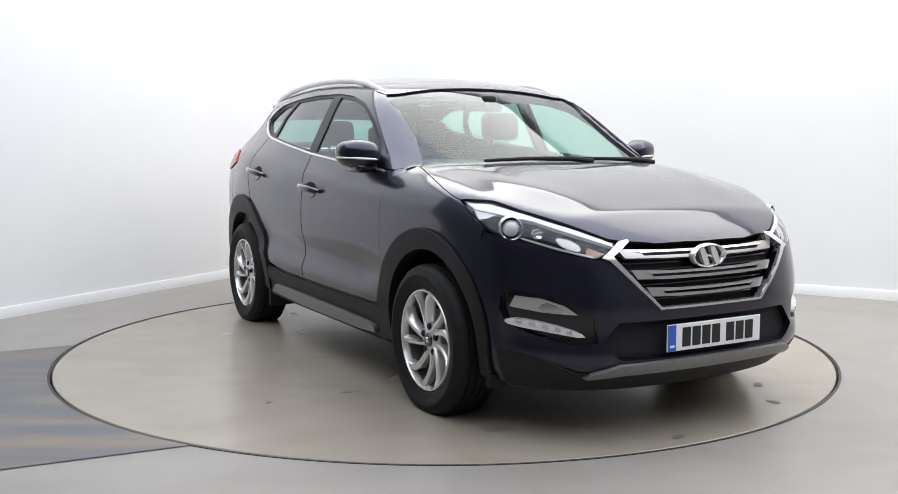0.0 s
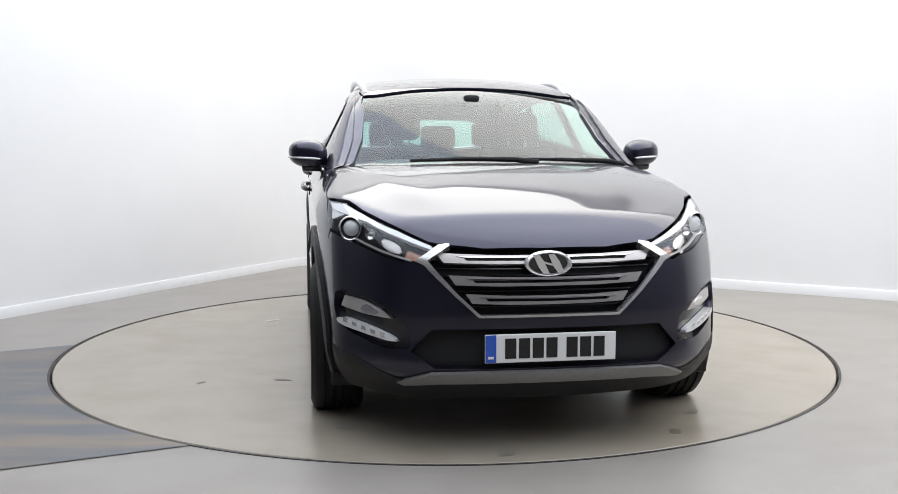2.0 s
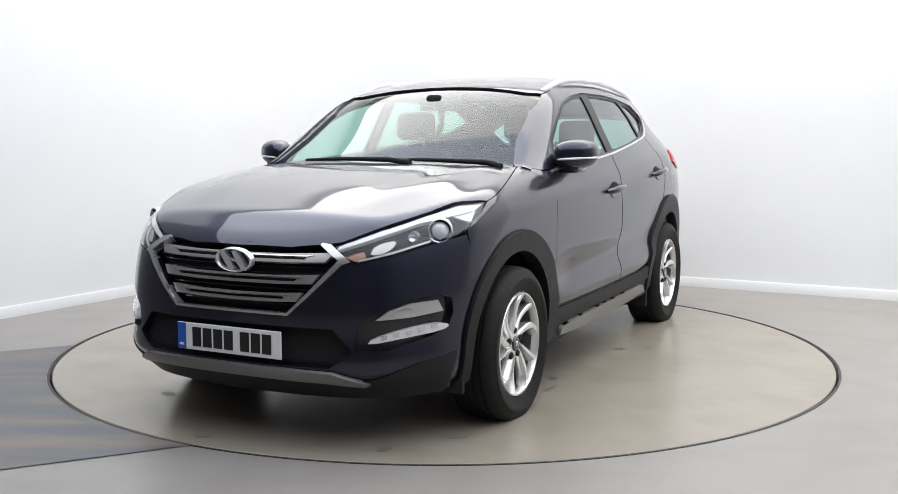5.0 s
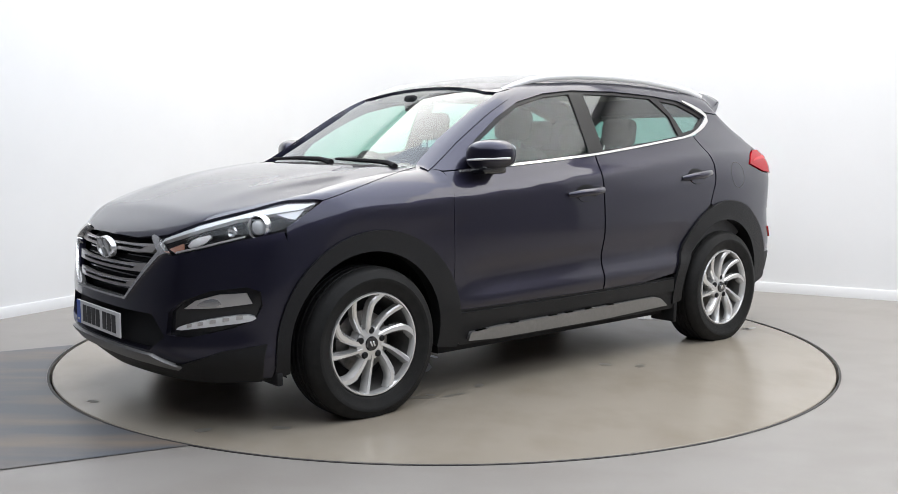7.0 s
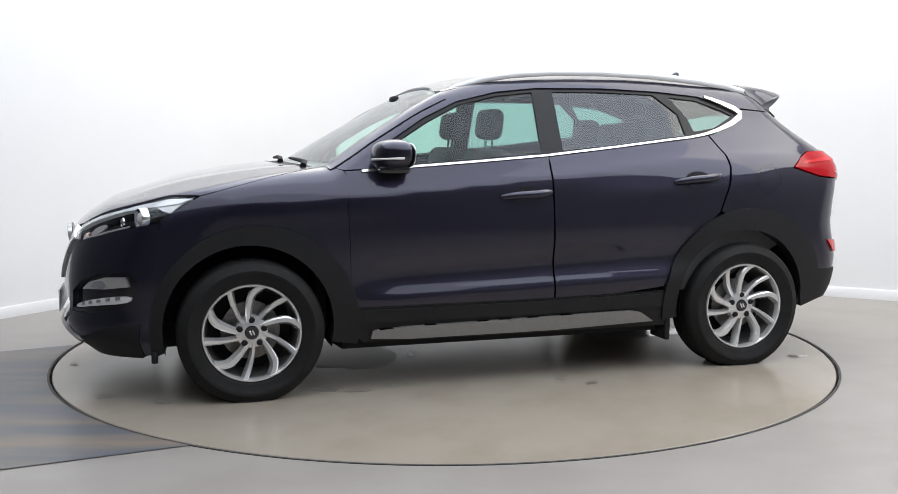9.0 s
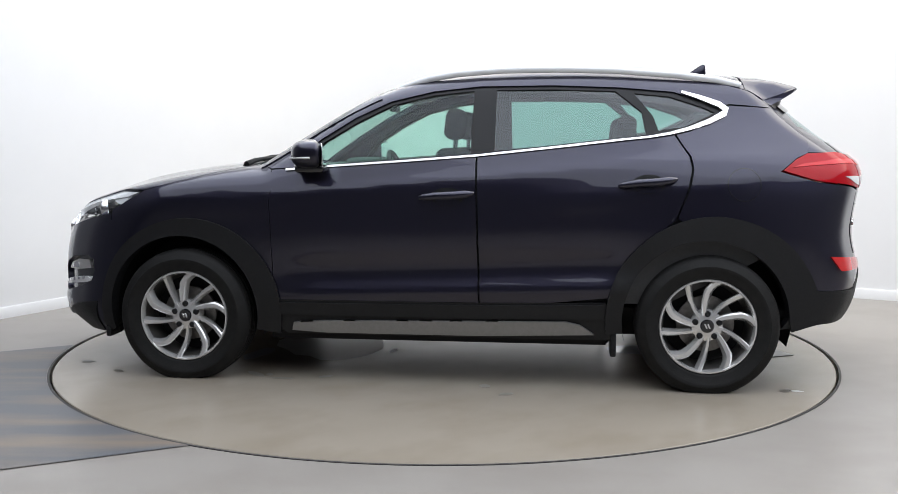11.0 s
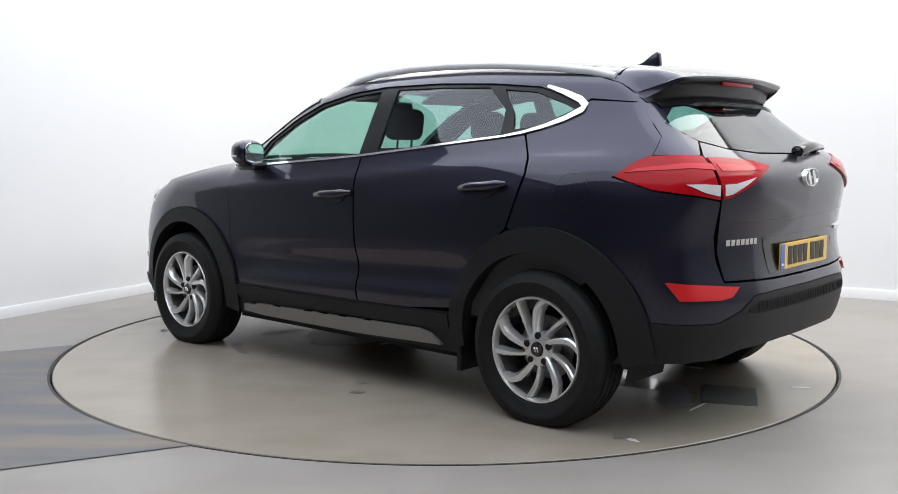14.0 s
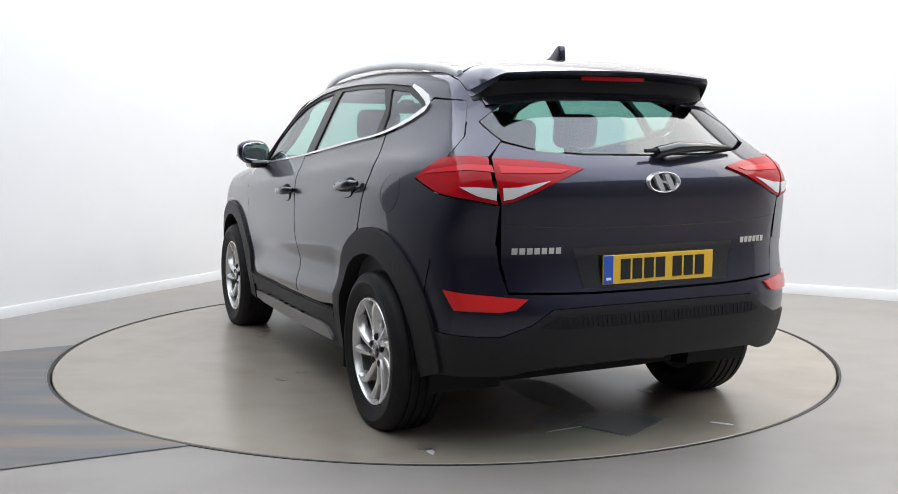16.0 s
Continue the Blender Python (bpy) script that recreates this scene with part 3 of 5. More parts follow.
# doors
door_f = [(0.845, 1.081), (0.820, 1.036), (0.838, 0.928), (0.828, 0.642), (0.825, 0.415), (0.500, 0.415), (-0.227, 0.422), (-0.218, 0.790), (-0.208, 1.150), (0.150, 1.123), (0.520, 1.098)]
panel("front_door", "side", door_f, PAINT, car, both=True)
ra = [p for p in rear_arch_out if p[0] > -1.175 and p[1] > 0.44]
door_r = [(-0.215, 1.151), (-0.225, 0.790), (-0.234, 0.422)] + [(-0.581, 0.427)] + ra + [(-1.182, 0.845), (-1.236, 0.987), (-1.258, 1.086), (-1.247, 1.150), (-1.180, 1.254), (-0.920, 1.227), (-0.581, 1.189)]
panel("rear_door", "side", door_r, PAINT, car, both=True)
# quarter panel, round the rear corner to the tail lamp
rq = [p for p in rear_arch_out if p[0] < -1.195]
quarter = X([(-1.188, 1.255), (-1.255, 1.150), (-1.266, 1.085), (-1.244, 0.987), (-1.19, 0.850)]) + X(rq) + X([(-1.85, 0.778)]) + [("r", 0.667, 0.815), ("r", 0.66, 0.985), ("r", 0.74, 1.003), ("x", -1.86, 1.025), ("x", -1.68, 1.077), ("x", -1.76, 1.14), ("x", -1.82, 1.165), ("x", -1.82, 1.24), ("x", -1.67, 1.385), ("x", -1.455, 1.40), ("x", -1.26, 1.272)]
panel("rear_quarter_panel", "rear", quarter, PAINT, car, both=True)
# side frame with the window band cut out
BAND = [(0.710, 1.091), (0.600, 1.229), (0.420, 1.342), (0.240, 1.426), (0.020, 1.478), (-0.213, 1.502), (-0.581, 1.505), (-0.920, 1.492), (-1.181, 1.469), (-1.355, 1.411), (-1.442, 1.367), (-1.394, 1.328), (-1.229, 1.268), (-1.142, 1.255), (-0.581, 1.192), (-0.208, 1.154), (0.150, 1.127), (0.520, 1.101)]
frame_out = [(0.925, 1.103), (0.720, 1.239), (0.480, 1.387), (0.310, 1.473), (0.100, 1.525), (-0.271, 1.555), (-0.832, 1.556), (-1.404, 1.515), (-1.568, 1.471), (-1.665, 1.387), (-1.452, 1.406), (-1.258, 1.275), (-1.166, 1.255), (-0.581, 1.192), (-0.208, 1.153), (0.150, 1.127), (0.520, 1.101), (0.840, 1.084)]
frame_holes = [[(0.700, 1.098), (0.600, 1.229), (0.420, 1.342), (0.240, 1.426), (0.020, 1.478), (-0.213, 1.502), (-0.581, 1.505), (-0.920, 1.492), (-1.181, 1.469), (-1.355, 1.411), (-1.442, 1.372), (-1.394, 1.334), (-1.249, 1.283), (-1.152, 1.263), (-0.581, 1.199), (-0.208, 1.160), (0.150, 1.134), (0.520, 1.108)]]
panel("side_frame", "side", frame_out, PAINT, car, both=True, holes=frame_holes, hole_soft=0, thick=0.03)
# panes
panel("front_side_window", "side", [(0.660, 1.105), (0.575, 1.224), (0.400, 1.328), (0.230, 1.411), (0.020, 1.461), (-0.185, 1.483), (-0.180, 1.163), (0.150, 1.137), (0.520, 1.109)], SCREEN_GLASS, car, "green-tinted side glass", lift=-0.014, thick=0, both=True, gap=0)
panel("rear_side_window", "side", [(-0.300, 1.487), (-0.581, 1.488), (-0.895, 1.478), (-1.026, 1.372), (-1.050, 1.253), (-0.581, 1.199), (-0.300, 1.175)], PRIVACY_GLASS, car, "dark privacy glass", lift=-0.014, thick=0, both=True, gap=0)
panel("quarter_window", "side", [(-0.953, 1.474), (-1.162, 1.454), (-1.341, 1.397), (-1.408, 1.367), (-1.229, 1.288), (-1.094, 1.268), (-1.065, 1.372)], PRIVACY_GLASS, car, "small dark corner window", lift=-0.014, thick=0, both=True, gap=0, soft=1)
# black pillars between the panes
panel("window_surround", "side", [(0.710, 1.093), (0.600, 1.231), (0.420, 1.344), (0.240, 1.428), (0.020, 1.480), (-0.213, 1.504), (-0.581, 1.507), (-0.920, 1.494), (-1.181, 1.471), (-1.355, 1.413), (-1.447, 1.372), (-1.394, 1.332), (-1.249, 1.281), (-1.152, 1.261), (-0.581, 1.197), (-0.208, 1.158), (0.150, 1.132), (0.520, 1.106)],
      PILLAR, car, "black window surround and pillars", lift=-0.008, thick=0.02, both=True, gap=0, hole_soft=0,
      holes=[[(0.655, 1.110), (0.575, 1.224), (0.400, 1.328), (0.230, 1.411), (0.020, 1.461), (-0.185, 1.483), (-0.180, 1.165), (0.150, 1.139), (0.520, 1.113)],
             [(-0.300, 1.487), (-0.581, 1.488), (-0.895, 1.478), (-1.026, 1.372), (-1.045, 1.258), (-0.581, 1.204), (-0.300, 1.179)],
             [(-0.987, 1.466), (-1.162, 1.449), (-1.326, 1.394), (-1.384, 1.367), (-1.239, 1.298), (-1.104, 1.278), (-1.079, 1.352)]])


def ribbon(name, pts, width, mat, label="", lift=0.008, thick=0.012, pitch=0.02, kind="side"):
    """A narrow raised strip along a line on the surface."""
    p = np.array(pts, float)
    d = np.gradient(p, axis=0)
    n = np.stack([-d[:, 1], d[:, 0]], -1)
    n /= np.linalg.norm(n, axis=1, keepdims=True)
    w = np.array(width if isinstance(width, (list, tuple)) else [width] * len(p))[:, None]
    pts2 = [tuple(v) for v in p + n * w / 2] + [tuple(v) for v in (p - n * w / 2)[::-1]]
    return panel(name, kind, pts2, mat, car, label, lift=lift, thick=thick, gap=0, both=True, pitch=pitch)


ribbon("belt_trim", BELT[:-1] + [(-1.065, 1.242), (-1.162, 1.258), (-1.258, 1.283), (-1.355, 1.318), (-1.428, 1.357), (-1.437, 1.377), (-1.404, 1.402), (-1.316, 1.436), (-1.220, 1.466)],
       [0.0105] * 7 + [0.013, 0.017, 0.024, 0.030, 0.030, 0.028, 0.022, 0.012], BRIGHT, "chrome window line trim")
# roof
roof_half = [(0.275, 0.0), (0.28, 0.3), (0.305, 0.52), (0.29, 0.60), (0.10, 0.62), (-0.28, 0.635), (-0.83, 0.62), (-1.40, 0.585), (-1.52, 0.575), (-1.526, 0.3), (-1.526, 0.0)]
panel("roof", "top", roof_half + [(x, -y) for x, y in roof_half[::-1] if y], PAINT, car, lift=-0.002, gap=0.001)
# windscreen
ws_side = flats("top", [("x", a, z) for a, z in ((0.915, 1.098), (0.815, 1.160), (0.715, 1.227), (0.595, 1.300), (0.475, 1.371), (0.385, 1.417), (0.305, 1.456))])
ws_half = [(1.055, 0.0), (1.045, 0.3), (1.005, 0.6)] + [(x, y - 0.002) for x, y in ws_side] + [(0.29, 0.50), (0.282, 0.3), (0.277, 0.0)]
panel("windscreen", "top", ws_half + [(x, -y) for x, y in ws_half[::-1] if y], SCREEN_GLASS, car, "large green-tinted windscreen", lift=-0.012, thick=0, gap=0.002)
# bonnet
bon_edge = flats("top", X(SEAM))
bon_half = [(2.115, 0.0), (2.105, 0.25), (2.075, 0.40)] + flats("top", [("y", 0.46 + 0.24 * k / 8, 0.830 + (0.110 * k / 8)) for k in range(9)] + [("x", 1.66, 0.972), ("x", 1.59, 0.976)]) + bon_edge + [(1.03, 0.70), (1.09, 0.5), (1.12, 0.25), (1.13, 0.0)]
panel("bonnet", "top", bon_half + [(x, -y) for x, y in bon_half[::-1] if y], PAINT, car, gap=0.0015)
# cowl below the windscreen
cow = [(1.128, 0.0), (1.115, 0.25), (1.085, 0.5), (1.03, 0.69), (0.955, 0.755), (0.99, 0.62), (1.035, 0.3), (1.045, 0.0)]
panel("cowl", "top", cow + [(x, -y) for x, y in cow[::-1] if y], BLACK, car, "black plastic scuttle", lift=-0.006, gap=0)

# ---- the car's front: bumper with openings, grille, lamps ----
def other(pts):
    """The same outline on the car's right."""
    return [(p[0], -p[1], p[2]) if p[0] in "yr" else (*p, "right") for p in pts]


def whole(pts):
    """An outline over the left half, carried on over the right half."""
    return pts + other(pts[::-1])


def strip(top, low):
    """A band across the car, from lists of (y, z) that run outwards from its middle line."""
    def run(key, pts):
        return [(key, -y, z) for y, z in pts[::-1] if y] + [(key, y, z) for y, z in pts]
    return lambda key: run(key, top) + run(key, low)[::-1]


GRILLE = [("y", 0.375, 0.8195), ("y", 0.470, 0.762), ("y", 0.276, 0.552), ("y", -0.276, 0.552), ("y", -0.470, 0.762), ("y", -0.375, 0.8195)]
INTAKE = [("y", 0.46, 0.50), ("y", 0.54, 0.41), ("y", 0.45, 0.345), ("y", 0.2, 0.345), ("y", -0.2, 0.345), ("y", -0.45, 0.345), ("y", -0.54, 0.41), ("y", -0.46, 0.50)]
LAMP = [("y", 0.425, 0.812), ("y", 0.58, 0.876), ("y", 0.70, 0.93), ("x", 1.66, 0.967), ("x", 1.53, 0.972), ("x", 1.64, 0.892), ("x", 1.71, 0.855), ("y", 0.755, 0.825), ("y", 0.65, 0.782), ("y", 0.53, 0.752)]
POCKET = [("y", 0.555, 0.515), ("y", 0.62, 0.57), ("y", 0.70, 0.61), ("y", 0.79, 0.625), ("x", 1.82, 0.605), ("x", 1.815, 0.545), ("x", 1.84, 0.49), ("y", 0.76, 0.455), ("y", 0.64, 0.415), ("y", 0.545, 0.42)]
arc_f = X([p for p in ring_pts(1.275, WZ, 0.487, -14, 46, 16)])
bump_l = [("y", 0.0, 0.822), ("y", 0.30, 0.818), ("y", 0.415, 0.812), ("y", 0.53, 0.748), ("y", 0.65, 0.778), ("y", 0.755, 0.821), ("x", 1.71, 0.85), ("x", 1.695, 0.79)] + arc_f[::-1] + [("x", 1.81, 0.225), ("y", 0.78, 0.225), ("y", 0.60, 0.235), ("y", 0.3, 0.24)]
panel("front_bumper", "front", bump_l + other(bump_l[1:][::-1]), PAINT, car, holes=[GRILLE, INTAKE, POCKET, other(POCKET)], hole_soft=0, thick=0.03)
panel("grille_backing", "front", GRILLE, MATT_BLACK, car, "black grille opening", lift=-0.055, thick=0, gap=-0.01)
panel("intake_backing", "front", INTAKE, MATT_BLACK, car, "black lower intake", lift=-0.03, thick=0, gap=-0.008)
chrome_l = [("y", 0.385, 0.820), ("y", 0.425, 0.814), ("y", 0.516, 0.757), ("y", 0.484, 0.744), ("y", 0.370, 0.628), ("y", 0.279, 0.5455)]
chrome_in = [("y", 0.273, 0.5545), ("y", 0.362, 0.640), ("y", 0.468, 0.760), ("y", 0.380, 0.812)]
panel("grille_surround", "front", chrome_l + other(chrome_l[::-1]) + other(chrome_in[::-1]) + chrome_in, BRIGHT, car, "bright chrome grille surround", lift=0.014, thick=0.035, gap=0, pitch=0.02)
for z, w, slit in ((0.770, 0.435, 0.33), (0.684, 0.392, 0.30), (0.612, 0.328, 0.25)):
    h = 0.019
    bar = strip([(0, z + h * 0.75), (w * 0.5, z + h * 0.85), (w, z + h * 1.3)], [(0, z - h * 1.05), (w * 0.5, z - h), (w - 0.025, z - h * 0.7)])("y")
    hole = strip([(0, z + 0.003), (slit, z + 0.006)], [(0, z - 0.008), (slit - 0.01, z - 0.005)])("y")
    panel("grille_bar", "front", bar, BAR, car, "dark satin chrome grille bar", lift=-0.008, thick=0.02, gap=0, pitch=0.02, holes=[hole], hole_soft=0)
    edge = strip([(0, z + 0.0075), (slit, z + 0.0105), (slit + 0.03, z + 0.012)], [(0, z + 0.003), (slit, z + 0.006)])("y")
    panel("bar_edge", "front", edge, CHROME, car, "thin bright edge of the grille bar", lift=-0.004, thick=0.006, gap=0, pitch=0.02)
for i in range(7):
    z = 0.585 + 0.031 * i
    w = 0.285 + 0.175 * (z - 0.565) / 0.2
    panel("grille_slat", "front", strip([(0, z + 0.003), (w, z + 0.003)], [(0, z - 0.003), (w, z - 0.003)])("y"), GLOSS_BLACK, car, "thin black slat", lift=-0.04, thick=0.01, gap=0, pitch=0.06)


def emblem(x, z, turn, half_w=0.096, half_h=0.049):
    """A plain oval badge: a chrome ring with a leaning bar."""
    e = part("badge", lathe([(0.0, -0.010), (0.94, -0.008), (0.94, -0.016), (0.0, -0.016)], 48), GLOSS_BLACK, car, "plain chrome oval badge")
    e.matrix_basis = pose(x, 0, z, 0, turn, -90) @ Matrix.Diagonal((half_w, 1, half_h, 1))
    part("badge_ring", lathe([(0.80, -0.004), (0.86, 0.010), (0.96, 0.010), (1.0, -0.012), (0.80, -0.012)], 48, closed=True), ALLOY, e)
    for s in (-1, 1):
        bar = [(s * 0.32 - 0.36, -0.74), (s * 0.32 - 0.12, -0.80), (s * 0.32 + 0.10, -0.25), (s * 0.32 + 0.36, 0.74), (s * 0.32 + 0.12, 0.80), (s * 0.32 - 0.10, 0.25)]
        part("badge_bar", prism(bar, -0.01, 0.010, "y"), ALLOY, e, smooth=False)
    part("badge_link", prism([(-0.30, -0.16), (-0.05, -0.10), (0.32, 0.14), (0.30, 0.24), (0.05, 0.12), (-0.32, -0.04)], -0.01, 0.008, "y"), ALLOY, e, smooth=False)
    return e


badge_f = emblem(2.158, 0.748, 0)
badge_f.matrix_basis = pose(2.150, 0, 0.748, 0, 0, 0) @ pose(0, 0, 0, -6, 0, -90) @ Matrix.Diagonal((0.096, 1, 0.051, 1))


def number_plate(x, z, ground, turn, tilt):
    p = part("number_plate", box((0.522, 0.008, 0.112), (0, 0, 0), 0.003), ground, car, "number plate with plain dark bars and a blue band", smooth=False)
    p.matrix_basis = pose(x, 0, z, 0, 0, turn) @ pose(0, 0, 0, tilt, 0, 0)
    part("blue_band", box((0.042, 0.002, 0.108), (-0.238, -0.0048, 0)), BLUE, p, smooth=False)
    part("band_mark", box((0.022, 0.002, 0.010), (-0.238, -0.0068, -0.034)), WHITE_PLATE, p, smooth=False)
    at = -0.182
    for i in range(7):
        if i == 4:
            at += 0.026
        part("character_bar", box((0.044, 0.002, 0.079), (at + 0.022, -0.005, 0)), INK, p, smooth=False)
        at += 0.0545
    return p


number_plate(2.198, 0.427, WHITE_PLATE, 90, 0)

# skid plate and lower black apron
skid = [("y", 0.0, 0.337), ("y", 0.25, 0.337), ("y", 0.46, 0.332), ("y", 0.585, 0.288), ("y", 0.56, 0.276), ("y", 0.42, 0.290), ("y", 0.2, 0.292)]
panel("skid_plate", "front", [("y", 0.0, 0.337)] + skid[1:] + [("y", 0.0, 0.292)] + other(skid[1:][::-1]), SILVER, car, "satin silver bumper skid strip", lift=0.016, thick=0.03, gap=0)
apron = [("y", 0.0, 0.285), ("y", 0.42, 0.285), ("y", 0.60, 0.30), ("y", 0.74, 0.36), ("x", 1.80, 0.385), ("x", 1.792, 0.23), ("y", 0.76, 0.215), ("y", 0.5, 0.205), ("y", 0.2, 0.205)]
panel("front_apron", "front", apron + [("y", 0.0, 0.205)] + other(apron[1:][::-1]), BLACK, car, "black lower bumper apron", lift=0.006, thick=0.03, gap=0)
for side in (1, -1):
    turn_over = (lambda p: p) if side == 1 else other
    panel("lamp_pocket", "front", turn_over(POCKET), GLOSS_BLACK, car, "gloss black fog lamp pocket", lift=-0.028, thick=0, gap=-0.008)
    panel("fog_lamp", "front", turn_over([("y", 0.615, 0.532), ("y", 0.655, 0.568), ("y", 0.72, 0.594), ("y", 0.79, 0.60), ("y", 0.805, 0.555), ("y", 0.72, 0.538)]), SATIN, car, "clear fog lamp", lift=-0.012, thick=0.015, soft=0, gap=0, pitch=0.015)
    panel("fog_lamp_glass", "front", turn_over([("y", 0.655, 0.542), ("y", 0.675, 0.568), ("y", 0.715, 0.582), ("y", 0.735, 0.545)]), CHROME, car, "ribbed inner reflector", lift=-0.009, thick=0.004, soft=1, gap=0, pitch=0.015)
    drl = panel("running_light", "front", turn_over([("y", 0.585, 0.440), ("y", 0.605, 0.464), ("y", 0.70, 0.495), ("y", 0.79, 0.512), ("y", 0.815, 0.500), ("y", 0.80, 0.480), ("y", 0.70, 0.462)]), WHITE_LENS, car, "slim white daytime running light", lift=0.004, thick=0.03, soft=1, gap=0, pitch=0.015)
    for i in range(5):
        y = 0.64 + 0.034 * i
        z = 0.466 + 0.036 * (y - 0.64) / 0.14
        panel("led_cell", "front", turn_over([("y", y - 0.008, z - 0.008), ("y", y + 0.008, z - 0.005), ("y", y + 0.009, z + 0.010), ("y", y - 0.007, z + 0.007)]), CHROME, car, lift=0.007, thick=0.004, gap=0, pitch=0.02)
    # headlamp
    panel("headlamp_housing", "front", turn_over(LAMP), MATT_BLACK, car, "dark headlamp housing", lift=-0.085, thick=0, gap=-0.006)
    lamp_lens = panel("headlamp", "front", turn_over(LAMP), LENS, car, "clear swept-back headlamp lens", lift=0.0, thick=0.0, gap=0.003)
    lamp_lens.visible_shadow = False
    panel("light_guide", "front", turn_over([("y", 0.445, 0.803), ("y", 0.58, 0.852), ("y", 0.69, 0.902), ("x", 1.72, 0.926), ("x", 1.62, 0.940), ("x", 1.555, 0.964), ("x", 1.66, 0.962), ("y", 0.70, 0.928), ("y", 0.58, 0.874), ("y", 0.45, 0.818)]), WHITE_LENS, car, "bright white light guide strip", lift=-0.006, thick=0.02, gap=0, pitch=0.015)
    panel("lamp_side_trim", "front", turn_over([("x", 1.60, 0.948), ("x", 1.73, 0.935), ("x", 1.68, 0.905), ("x", 1.655, 0.90)]), WHITE_LENS, car, "silver inner lamp trim", lift=-0.012, thick=0.01, gap=0, pitch=0.02)
    panel("lamp_lower_trim", "front", turn_over([("y", 0.535, 0.762), ("y", 0.65, 0.790), ("y", 0.75, 0.832), ("y", 0.75, 0.840), ("y", 0.65, 0.800), ("y", 0.54, 0.772)]), SATIN, car, "satin lower lamp trim", lift=-0.02, thick=0.01, gap=0, pitch=0.02)
    panel("indicator", "front", turn_over([("y", 0.48, 0.785), ("y", 0.53, 0.766), ("y", 0.565, 0.778), ("y", 0.545, 0.812)]), AMBER, car, "amber indicator reflector", lift=-0.03, thick=0.01, gap=0, pitch=0.02)
    panel("reflector_bowl", "front", turn_over([("y", 0.57, 0.79), ("y", 0.64, 0.80), ("y", 0.655, 0.855), ("y", 0.58, 0.838)]), SATIN, car, "faceted bright reflector bowl", lift=-0.03, thick=0.01, soft=1, gap=0, pitch=0.02)
    pr = part("projector", lathe([(0.0, 0.020), (0.014, 0.018), (0.026, 0.012), (0.033, 0.003), (0.035, -0.01)], 40), WHITE_LENS, car, "round projector lens")
    pr.matrix_basis = pose(1.785, side * 0.748, 0.866, 0, 0, -90 + side * 24)
    part("projector_groove", lathe([(0.034, -0.006), (0.041, -0.004), (0.044, 0.004)], 40), MATT_BLACK, pr)
    part("projector_ring", lathe([(0.042, -0.004), (0.044, 0.012), (0.048, 0.014), (0.052, 0.008), (0.053, -0.02)], 40), CHROME, pr, "chrome ring")
    s2 = part("cornering_lamp", lathe([(0.0, -0.006), (0.016, 0.0), (0.022, 0.008), (0.025, 0.0)], 24), CHROME, car, "small chrome cornering lamp")
    s2.matrix_basis = pose(1.865, side * 0.672, 0.845, 0, 0, -90 + side * 18)
# ---- arches, sills, underside ----
def arch_ring(cx, r_out, r_in, a0, a1, tail=()):
    return ring_pts(cx, WZ, r_out, a0, a1, 28) + list(tail) + ring_pts(cx + (0.035 if cx > 0 else 0.035), WZ, r_in, a1, a0, 28)


panel("front_arch_trim", "side", arch_ring(1.275, 0.489, 0.398, -14, 192), BLACK, car, "matt black wheel arch moulding", lift=0.016, thick=0.07, both=True, gap=0, pitch=0.035)
panel("rear_arch_trim", "side", arch_ring(-1.37, 0.517, 0.402, -8, 178, [(-1.88, 0.34), (-1.75, 0.30)]), BLACK, car, "matt black wheel arch moulding", lift=0.016, thick=0.07, both=True, gap=0, pitch=0.035)
panel("sill", "side", [(0.835, 0.42), (-0.20, 0.422), (-0.855, 0.432), (-0.905, 0.33), (-0.90, 0.243), (0.76, 0.243), (0.835, 0.30)], BLACK, car, "matt black sill moulding", lift=0.004, both=True, gap=0)
panel("door_rub_strip", "side", [(0.80, 0.408), (-0.20, 0.412), (-0.84, 0.425), (-0.85, 0.352), (-0.2, 0.345), (0.80, 0.345)], BLACK, car, "black door edge moulding", lift=0.014, both=True, gap=0)
panel("sill_plate", "side", [(0.72, 0.306), (0.55, 0.318), (-0.235, 0.332), (-0.66, 0.338), (-0.73, 0.322), (-0.80, 0.275), (-0.235, 0.258), (0.55, 0.256), (0.73, 0.266)], SILVER, car, "satin grey sill plate", lift=0.022, thick=0.03, both=True, gap=0)
plan = [(2.02, 0.42), (1.86, 0.66), (1.80, 0.74), (1.72, 0.50), (0.90, 0.50), (0.86, 0.80), (-0.86, 0.80), (-0.92, 0.50), (-1.60, 0.50), (-1.62, 0.30)]
part("underbody", prism(plan + [(x, -y) for x, y in plan[::-1]], 0.205, 0.33), MATT_BLACK, car, "black underbody tray", smooth=False)
part("silencer", tube([(-1.55, -0.45, 0.27), (-1.55, 0.0, 0.27), (-1.55, 0.45, 0.27)], 0.09, 14, 0.7), STEEL, car, "dull steel exhaust silencer")
part("exhaust_pipe", tube([(-1.5, 0.3, 0.235), (-0.9, 0.24, 0.20), (0.2, 0.2, 0.20), (0.9, 0.1, 0.22)], 0.028, 10), STEEL, car, "steel exhaust pipe")
